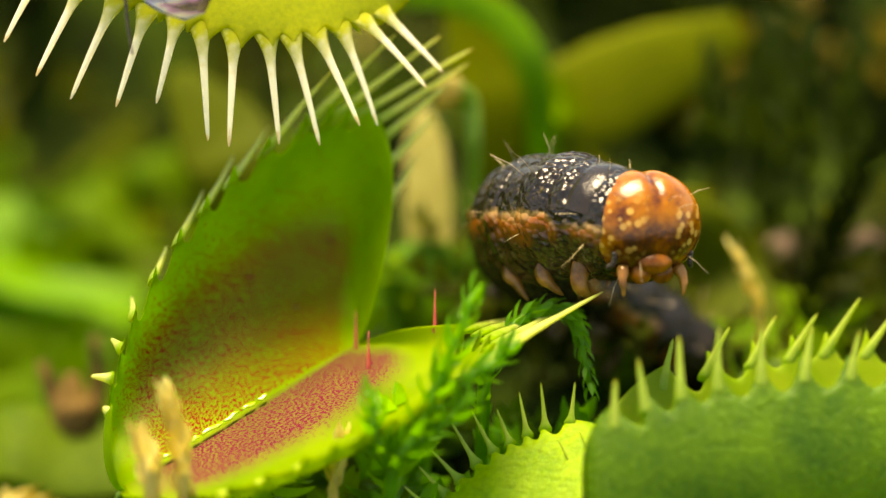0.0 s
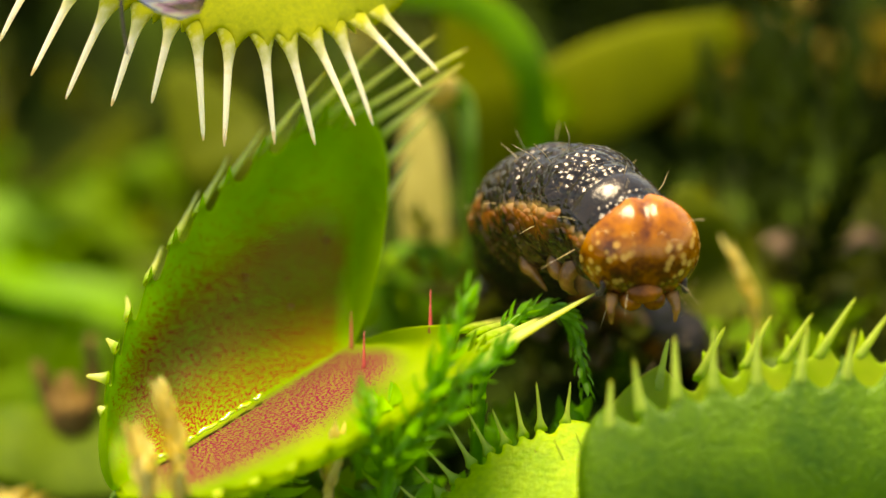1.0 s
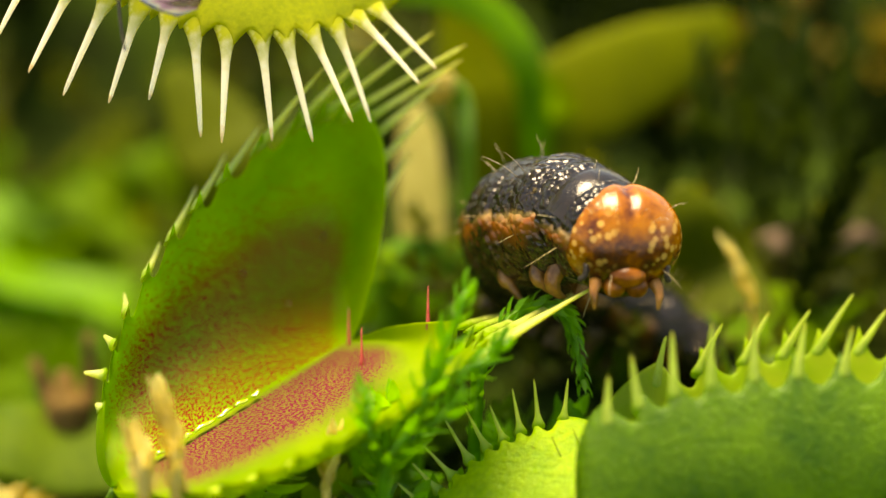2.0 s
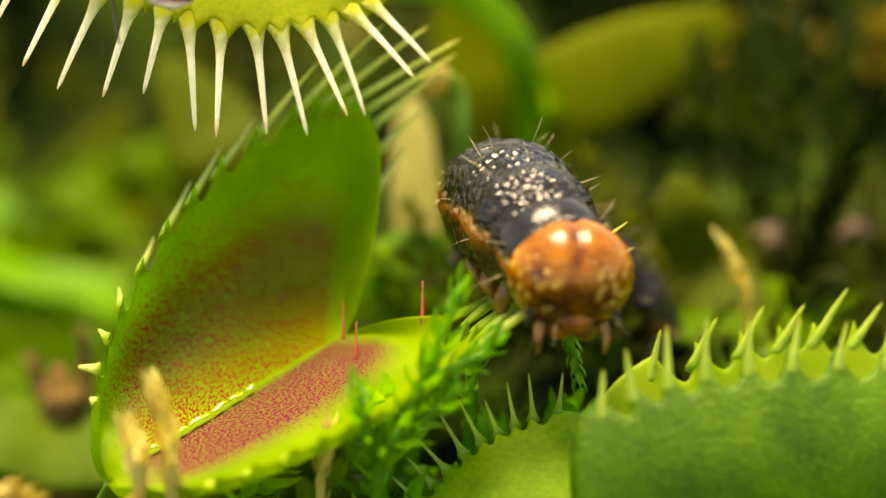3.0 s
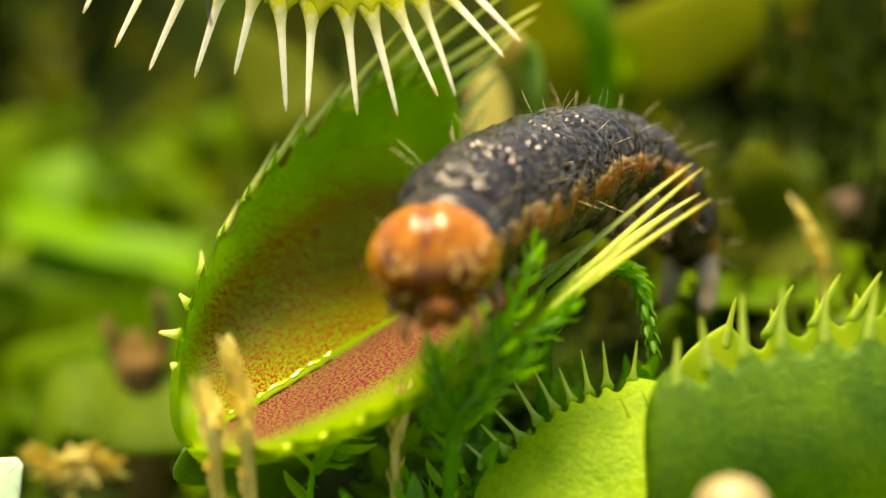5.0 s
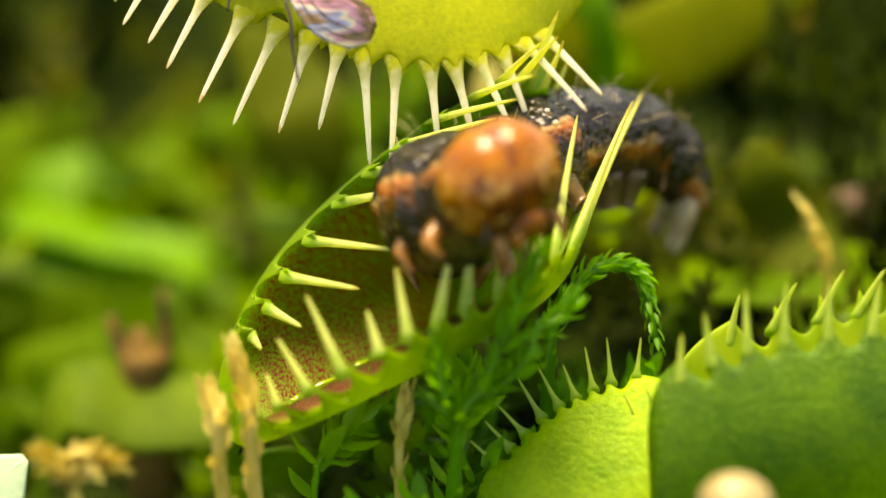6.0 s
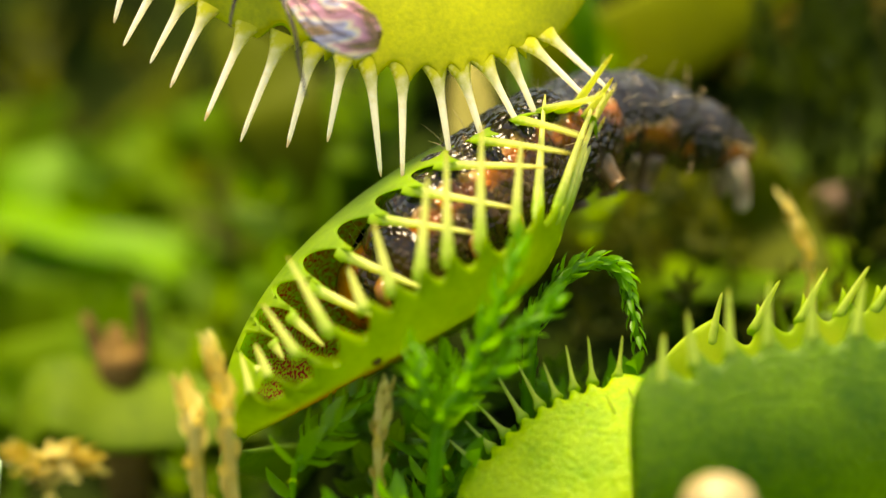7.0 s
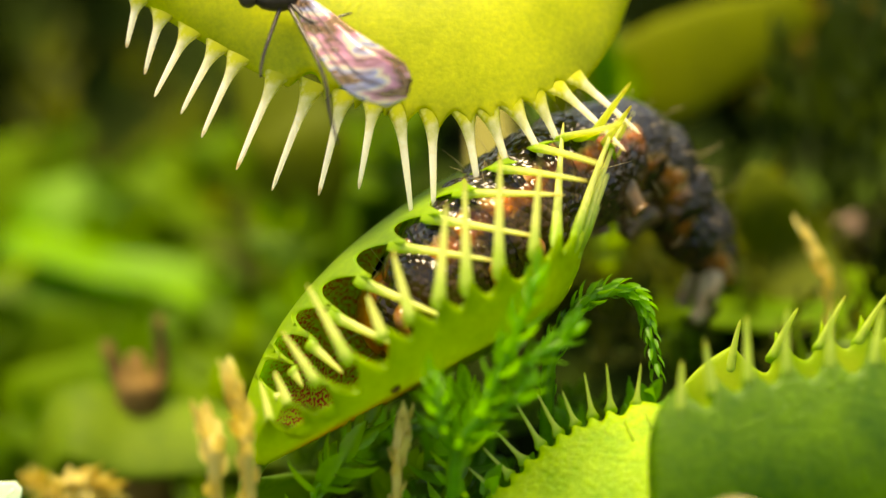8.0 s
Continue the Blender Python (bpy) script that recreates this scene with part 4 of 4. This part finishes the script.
def cat_head_mat():
    m, nt, links, b = nodes_of("caterpillar_head")
    co = nt.new("ShaderNodeTexCoord").outputs["Object"]
    n = noise_tex(nt, links, co, 900, 6, 0.65)
    sep = nt.new("ShaderNodeSeparateXYZ")
    links.new(co, sep.inputs[0])
    v = nt.new("ShaderNodeTexVoronoi")
    v.inputs["Scale"].default_value = 2300
    links.new(co, v.inputs["Vector"])
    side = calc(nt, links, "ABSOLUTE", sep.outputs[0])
    # own dark face marking, plus painted shade and dark reflection towards the underside
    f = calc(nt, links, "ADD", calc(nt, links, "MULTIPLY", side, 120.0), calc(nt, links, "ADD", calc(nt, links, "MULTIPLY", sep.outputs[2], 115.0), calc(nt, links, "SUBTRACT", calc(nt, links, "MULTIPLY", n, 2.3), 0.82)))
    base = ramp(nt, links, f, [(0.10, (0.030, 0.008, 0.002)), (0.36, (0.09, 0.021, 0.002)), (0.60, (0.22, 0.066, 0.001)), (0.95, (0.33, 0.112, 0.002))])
    mark = ramp(nt, links, v.outputs["Distance"], [(0.30, (1, 1, 1)), (0.42, (0, 0, 0))])
    zone = ramp(nt, links, calc(nt, links, "MULTIPLY", side, 600.0), [(0.30, (0, 0, 0)), (0.5, (1, 1, 1))])
    top = ramp(nt, links, calc(nt, links, "ADD", calc(nt, links, "MULTIPLY", sep.outputs[2], 260.0), 0.45), [(0.2, (0, 0, 0)), (0.4, (1, 1, 1)), (0.75, (1, 1, 1)), (0.9, (0, 0, 0))])
    fac = calc(nt, links, "MULTIPLY", calc(nt, links, "MULTIPLY", mark, zone), calc(nt, links, "MULTIPLY", top, 0.75))
    links.new(mixc(nt, links, fac, base, (0.58, 0.33, 0.07)), b.inputs["Base Color"])
    b.inputs["Roughness"].default_value = 0.22
    b.inputs["Specular IOR Level"].default_value = 0.35
    b.inputs["Subsurface Weight"].default_value = 0.04
    b.inputs["Subsurface Radius"].default_value = (0.0008, 0.0003, 0.0001)
    b.inputs["Coat Weight"].default_value = 0.12
    b.inputs["Coat Roughness"].default_value = 0.1
    bump(nt, links, noise_tex(nt, links, co, 2600, 3), b, 0.4, 0.00012)
    return m


CAT_SKIN, CAT_HEAD = cat_body_mat(), cat_head_mat()
CAT_PLATE = plain_mat("neck_plate", [(0.35, (0.008, 0.007, 0.006)), (0.65, (0.022, 0.016, 0.011))], 900, 0.2, 0.5)
CAT_LEG = plain_mat("caterpillar_leg", [(0.35, (0.10, 0.040, 0.006)), (0.65, (0.30, 0.13, 0.025))], 1200, 0.22, 0.4, gloss=0.4)
CAT_FOOT = plain_mat("proleg", [(0.35, (0.05, 0.035, 0.012)), (0.65, (0.16, 0.09, 0.03))], 1200, 0.3, 0.4)
CAT_TIP = plain_mat("clasper", [(0.35, (0.16, 0.10, 0.05)), (0.65, (0.42, 0.33, 0.20))], 900, 0.2, 0.4)
CAT_MOUTH = plain_mat("mouthparts", [(0.35, (0.10, 0.028, 0.003)), (0.65, (0.32, 0.10, 0.006))], 1300, 0.25, 0.4, gloss=0.25)
CAT_HAIR = plain_mat("bristle", [(0.3, (0.45, 0.33, 0.14)), (0.7, (0.75, 0.62, 0.36))], 2000, 0.4)

SEGMENTS = 11
GAP = 2.25
RADII = [2.35, 2.7, 2.85, 2.8, 2.68, 2.5, 2.35, 2.15, 1.95, 1.75, 1.4]
cat = root("caterpillar", grounded(1190, 620, -10), "dark glossy caterpillar with an orange head and orange side stripe", "caterpillar")


def segment_mesh(i):
    """A plump wrinkled ring: Y towards the head, Z the back."""
    rng = random.Random(60 + i)
    m = Mesh()
    n, sides, r = 15, 30, RADII[i]
    half = 2.5 if i < SEGMENTS - 1 else 2.1
    verts, faces = [], []
    for j in range(n):
        f = j / (n - 1) * 2 - 1
        prof = max(0.02, 1 - abs(f) ** 5) ** 0.5
        prof *= 1 - 0.03 * math.cos(f * 9.5)
        for k in range(sides):
            q = 2 * math.pi * k / sides
            c, s = math.cos(q), math.sin(q)
            rr = r * prof * (1 + 0.025 * noise.noise((c * 2 + i, s * 2, f * 3)) + 0.03 * noise.noise((c * 6, s * 6 + i, f * 6)))
            rr *= 1 + 0.035 * math.exp(-((s + 0.05) / 0.16) ** 2) * (1 - f * f)
            if i == SEGMENTS - 1:
                rr *= 1 - 0.5 * max(0.0, -f)
            verts.append((c * rr, f * half, s * rr * (0.94 if s > 0 else 1.12)))
    for j in range(n - 1):
        for k in range(sides):
            a, b = j * sides + k, j * sides + (k + 1) % sides
            faces.append((a, a + sides, b + sides, b))
    faces.append(tuple(range(sides)))
    faces.append(tuple(range((n - 1) * sides, n * sides))[::-1])
    m.add(verts, faces)
    return m


def bristles(i):
    rng = random.Random(90 + i)
    m = Mesh()
    for k in range(6):
        q = rng.uniform(-0.6, math.pi + 0.6)
        d = Vector((math.cos(q), rng.uniform(-0.35, 0.35), math.sin(q))).normalized()
        p = Vector((d.x * RADII[i] * 0.94, rng.uniform(-0.7, 0.7), d.z * RADII[i] * 0.86))
        ln = rng.uniform(0.7, 1.9)
        bend = Vector((rng.uniform(-1, 1), rng.uniform(-1, 1), -0.4)) * 0.25
        tube(m, [p, p + d * ln * 0.5 + bend * ln * 0.2, p + d * ln + bend * ln], [0.015, 0.011, 0.003], 5)
    return m


def leg_mesh(x, long):
    m = Mesh()
    line = [Vector((x * 1.2, 0.1, -1.7)), Vector((x * 1.75, 0.3, -2.5)), Vector((x * 1.6, 0.6, -3.0)), Vector((x * 1.2, 0.8, -3.2 - 0.3 * long))]
    pts = curve(line, 12)
    tube(m, pts, [float(np.interp(k / 11, (0, .3, .55, .6, .85, 1), (0.50, 0.40, 0.32, 0.24, 0.16, 0.04))) for k in range(12)], 9)
    return m


def proleg_mesh(x):
    m = Mesh()
    line = [Vector((x * 1.1, 0, -1.5)), Vector((x * 1.3, 0, -2.5)), Vector((x * 1.35, 0, -3.1)), Vector((x * 1.4, 0, -3.3))]
    tube(m, curve(line, 10), [0.75, 0.7, 0.6, 0.5, 0.45, 0.42, 0.42, 0.5, 0.52, 0.3], 10)
    return m


def clasper_mesh(x):
    m = Mesh()
    line = [Vector((x * 0.6, -0.6, -0.4)), Vector((x * 1.0, -1.3, -1.2)), Vector((x * 1.15, -1.9, -2.1)), Vector((x * 1.1, -2.1, -2.7))]
    tube(m, curve(line, 12), [0.6, 0.62, 0.62, 0.58, 0.54, 0.5, 0.46, 0.44, 0.42, 0.4, 0.36, 0.18], 12)
    return m


def head_shape(d):
    """Two rounded cheeks with a shallow seam, flatter towards the mouth; Y is the face."""
    v = d.copy()
    seam = math.exp(-(d.x / 0.10) ** 2) * max(0.0, d.z * 0.9 + 0.35) * max(0.0, d.y * 0.5 + 0.6)
    v *= 1 - 0.085 * seam
    v.x *= 1 + 0.06 * max(0.0, d.z) - 0.22 * max(0.0, -d.z) ** 1.5
    v.z *= 0.95 if d.z < 0 else 1.0
    tri = math.exp(-((d.x / (0.30 + 0.35 * max(0, -d.z))) ** 2)) * max(0, d.y) * max(0.0, 0.45 - d.z) * 0.10
    return v * (1 - tri)


def build_caterpillar():
    segs = []
    for i in range(SEGMENTS):
        s = part("body_segment", segment_mesh(i), CAT_SKIN, cat)
        part("bristles", bristles(i), CAT_HAIR, s)
        if i == 0:
            m = Mesh()
            verts, faces = [], []
            for a in range(9):
                f = a / 8 * 2 - 1
                for b in range(17):
                    q = radians(18 + 144 * b / 16)
                    r = RADII[0] * 1.03 * max(0.05, 1 - abs(f) ** 3.2) ** 0.5 + 0.02
                    verts.append((math.cos(q) * r, 0.15 + f * 1.5, math.sin(q) * r * 0.95))
            for a in range(8):
                for b in range(16):
                    k = a * 17 + b
                    faces.append((k, k + 17, k + 18, k + 1))
            m.add(verts, faces)
            part("neck_plate", m, CAT_PLATE, s, "smooth black neck plate")
        if i < 3:
            for x in (-1, 1):
                part("leg", leg_mesh(x, i), CAT_LEG, s, "tan jointed leg")
        elif i in (5, 6, 7, 8, 10):
            for x in (-1, 1):
                if i < 10:
                    part("proleg", proleg_mesh(x), CAT_FOOT, s)
                else:
                    part("clasper", clasper_mesh(x), CAT_TIP, s, "pale glossy hind clasper")
        segs.append(s)
    m = Mesh()
    ball(m, (0, 0, 0), (2.6, 2.1, 2.55), 34, 48, 0, head_shape)
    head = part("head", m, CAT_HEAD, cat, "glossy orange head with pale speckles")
    m = Mesh()
    ball(m, (0, 1.62, -1.05), (0.80, 0.52, 0.50), 12, 18)
    part("upper_lip", m, CAT_MOUTH, head)
    for x in (-1, 1):
        m = Mesh()
        ball(m, (x * 0.48, 1.45, -1.55), (0.50, 0.42, 0.48), 8, 12)
        part("jaw", m, CAT_MOUTH, head)
        m = Mesh()
        tube(m, curve([Vector((x * 1.25, 1.30, -1.35)), Vector((x * 1.40, 1.65, -1.75)), Vector((x * 1.38, 1.80, -2.1)), Vector((x * 1.36, 1.85, -2.45))], 10),
             [0.30, 0.28, 0.24, 0.19, 0.18, 0.17, 0.12, 0.10, 0.09, 0.04], 8)
        part("antenna", m, CAT_LEG, head)
        for k in range(5):
            q = 0.3 + 0.42 * k
            m = Mesh()
            ball(m, (x * (1.95 - 0.22 * math.sin(q)), 1.10 + 0.30 * math.sin(q), -0.9 - 0.62 * math.cos(q) * 0.7), (0.13, 0.13, 0.13), 6, 8)
            part("eyelet", m, FLY, head)
    m = Mesh()
    rng = random.Random(5)
    for k in range(8):
        d = Vector((rng.uniform(-1, 1), rng.uniform(0.1, 1), rng.uniform(-0.6, 1))).normalized()
        p = Vector((d.x * 2.5, d.y * 2.0, d.z * 2.4))
        tube(m, [p, p + d * 0.5, p + d * 1.1 + Vector((0, 0.1, -0.2))], [0.016, 0.011, 0.004], 5)
    part("bristles", m, CAT_HAIR, head)
    return head, segs


cat_head, cat_segs = build_caterpillar()

# t, then where head, neck, shoulders, middle, rear and tail are, and which way the face looks
CRAWL = [
    (0.0, ((1135, 405, 3.5), (1030, 375, 2), (945, 390, -2), (965, 440, -7), (1090, 520, -10), (1200, 600, -11)), (0.30, -0.25, 0.9), (0.05, 1, 0.2)),
    (0.5, ((1143, 428, 3.5), (1045, 355, 2), (955, 350, -2), (960, 430, -7), (1090, 520, -10), (1200, 600, -11)), (0.22, -0.32, 0.9), (0.08, 1, 0.3)),
    (1.0, ((1138, 445, 4), (1055, 365, 2), (960, 375, -2), (960, 450, -7), (1090, 520, -10), (1200, 600, -11)), (0.10, -0.45, 0.85), (0.02, 1, 0.5)),
    (1.5, ((1122, 400, 4), (1040, 390, 2), (950, 410, -2), (970, 470, -7), (1090, 530, -10), (1200, 600, -11)), (0.16, -0.12, 0.95), (0.06, 1, 0.1)),
    (2.2, ((1100, 450, 4), (1020, 380, 2), (940, 400, -2), (960, 460, -7), (1090, 520, -10), (1190, 590, -11)), (0.12, -0.30, 0.9), (0.04, 1, 0.2)),
    (3.0, ((1030, 510, 7), (965, 415, 4.5), (915, 370, 0), (930, 400, -5), (1060, 470, -9), (1160, 560, -11)), (0.10, -0.45, 0.85), (0.08, 1, 0.5)),
    (3.5, ((1015, 545, 8), (945, 440, 5.5), (890, 370, 1), (915, 390, -4.5), (1040, 450, -9), (1140, 540, -11)), (0.05, -0.50, 0.85), (0.05, 1, 0.5)),
    (3.8, ((880, 490, 9), (855, 420, 6), (890, 360, 1), (970, 390, -4), (1060, 450, -8), (1115, 550, -10)), (-0.04, -0.42, 0.9), (0.03, 1, 0.4)),
    (4.0, ((760, 500, 9), (810, 430, 6.5), (900, 385, 2), (1000, 395, -3), (1080, 455, -7), (1115, 560, -9)), (-0.14, -0.38, 0.9), (0.05, 1, 0.4)),
    (4.5, ((643, 615, 9.5), (725, 525, 8), (840, 445, 4.5), (955, 400, 0), (1055, 440, -5), (1110, 560, -8)), (-0.12, -0.35, 0.92), (-0.05, 1, 0.4)),
    (4.7, ((645, 600, 9.5), (725, 515, 8), (840, 440, 4.5), (950, 400, 0), (1050, 440, -5), (1108, 560, -8)), (-0.12, -0.30, 0.92), (-0.05, 1, 0.4)),
    (5.2, ((680, 500, 11), (690, 435, 7), (780, 380, 3), (910, 330, -1), (1040, 350, -5), (1130, 470, -8)), (0.25, -0.35, 0.9), (-0.2, 1, 0.3)),
    (5.8, ((765, 405, 11), (668, 435, 6), (745, 400, 1.5), (890, 325, -2), (1035, 330, -6), (1160, 500, -9)), (0.55, -0.28, 0.75), (-0.28, 1, 0.35)),
    (6.2, ((768, 412, 11), (670, 435, 6), (745, 400, 1.5), (890, 325, -2), (1035, 330, -6), (1160, 500, -9)), (0.55, -0.28, 0.75), (-0.28, 1, 0.35)),
    (6.5, ((690, 475, 8.0), (712, 430, 4.5), (800, 390, 1.0), (915, 325, -2), (1030, 315, -6), (1155, 470, -9)), (0.32, -0.60, 0.7), (-0.2, 0.8, 0.55)),
    (6.8, ((630, 525, 5.5), (690, 465, 3.0), (790, 398, 0.8), (905, 325, -2), (1030, 300, -6), (1165, 350, -9)), (0.1, -0.85, 0.45), (-0.1, 0.5, 0.8)),
    (7.0, ((620, 600, 0.5), (658, 525, 1.8), (760, 435, 0.5), (885, 340, -2), (1025, 290, -6), (1225, 350, -9)), (-0.25, -0.85, -0.35), (-0.2, 0.4, 0.8)),
    (7.5, ((620, 600, 0.5), (658, 525, 1.8), (760, 435, 0.5), (885, 340, -2), (1025, 280, -6), (1228, 330, -9)), (-0.25, -0.85, -0.35), (-0.2, 0.4, 0.8)),
    (8.0, ((620, 600, 0.5), (658, 525, 1.8), (760, 435, 0.5), (885, 340, -2), (1015, 310, -6), (1165, 515, -9)), (-0.25, -0.85, -0.35), (-0.2, 0.4, 0.8)),
]


def facing(place, fwd, top):
    """A pose whose Y looks along fwd and whose Z leans to top."""
    y = fwd.normalized()
    x = y.cross(top).normalized()
    m = Matrix((x, y, x.cross(y))).transposed().to_4x4()
    m.translation = place * MM
    return m


def caterpillar_rows():
    inv = cat.matrix_basis.inverted()
    head, segs = [], [[] for _ in range(SEGMENTS)]
    top = Vector((0, 0.2, 1)).normalized()
    for t, points, fwd, up in CRAWL:
        line = curve([at(*p) for p in points], 160)
        last = (line[-1] - line[-2]).normalized()
        line += [line[-1] + last * 0.3 * k for k in range(1, 60)]
        head.append((t, inv @ facing(line[0], way(*fwd), way(*up))))
        run, i, k = 0.0, 0, 0
        full = sum((b - a).length for a, b in zip(line[:159], line[1:160]))
        gap = min(GAP, (full - 3.4) / (SEGMENTS - 1)) if t > 5 else GAP
        goals = [2.0 + gap * j for j in range(SEGMENTS)]
        while i < SEGMENTS and k < len(line) - 2:
            step = (line[k + 1] - line[k]).length
            if run + step >= goals[i]:
                p = line[k] + (line[k + 1] - line[k]) * ((goals[i] - run) / step)
                d = (line[max(0, k - 5)] - line[min(len(line) - 1, k + 5)])
                segs[i].append((t, inv @ facing(p, d, top + (AX * (1.3 * (i / 10) ** 2) if t < 3.7 else -AX * 0.4 if t < 5 else AX * 0.1 if t < 5.5 else AX * (0.5 * (i / 10) ** 2) - AN * (0.85 if i < 6 else 0.1)))))
                i += 1
            else:
                run += step
                k += 1
    return head, segs


# ---- what moves ----
def motions():
    # the trap, its lobes and its teeth: how far shut
    walk(snap, [(t, snap_pose(f)) for t, f in ((0, 0), (4.95, 0), (5.2, 0.4), (5.45, 0.56), (5.8, 0.6), (6.2, 0.66), (6.5, 0.78), (6.8, 0.9), (7, 1), (8, 1))])
    for ob, (start, end), rows in ((back, BACK_TURN, ((0, 0), (4.95, 0), (5.2, 0.4), (5.45, 0.58), (5.8, 0.62), (6.2, 0.68), (6.5, 0.80), (6.8, 0.92), (7, 1), (8, 1))),
                                   (front, FRONT_TURN, ((0, 0), (4.95, 0), (5.2, 0.36), (5.45, 0.53), (5.8, 0.56), (6.2, 0.62), (6.5, 0.70), (6.8, 0.87), (7, 1), (8, 1)))):
        walk(ob, [(t, pose(0, 0, 0, start + (end - start) * f)) for t, f in rows])
    for ob, lobe, q, low, high, shut in SNAP_TEETH:
        rows = [(t, lobe.rim(q, *blend(low, high, k))) for t, k in ((0, 0), (1.5, 0), (2.8, 0.5), (3.3, 1), (4.95, 1))]
        rows += [(t, lobe.rim(q, *blend(high, shut, k))) for t, k in ((5.05, 0.2), (5.15, 0.4), (5.25, 0.55), (5.4, 0.75), (5.8, 0.88), (6.5, 0.94), (7, 1), (8, 1))]
        walk(ob, rows)
    # the yellow trap and its fly
    base = upper.matrix_basis.copy()
    fbase = fly.matrix_basis.copy()
    hub = at(300, 100) * MM
    rows, frows = [], []
    for t, a, b, turn in ((0, 0, 0, 0), (4.8, 0, 0, 0), (5.3, 110, 90, 0), (5.8, 155, 120, 0), (6.5, 195, 135, 1), (7, 213, 150, 3), (7.5, 223, 164, 4), (8, 232, 182, 4)):
        m = Matrix.Translation(hub + (AX * a - AU * b) * (STEP * MM)) @ Matrix.Rotation(radians(turn), 4, AN) @ Matrix.Translation(-hub)
        rows.append((t, m @ base))
        frows.append((t, m @ fbase))
    walk(upper, rows)
    walk(fly, frows)
    head, segs = caterpillar_rows()
    walk(cat_head, head)
    for ob, r in zip(cat_segs, segs):
        walk(ob, r)


motions()
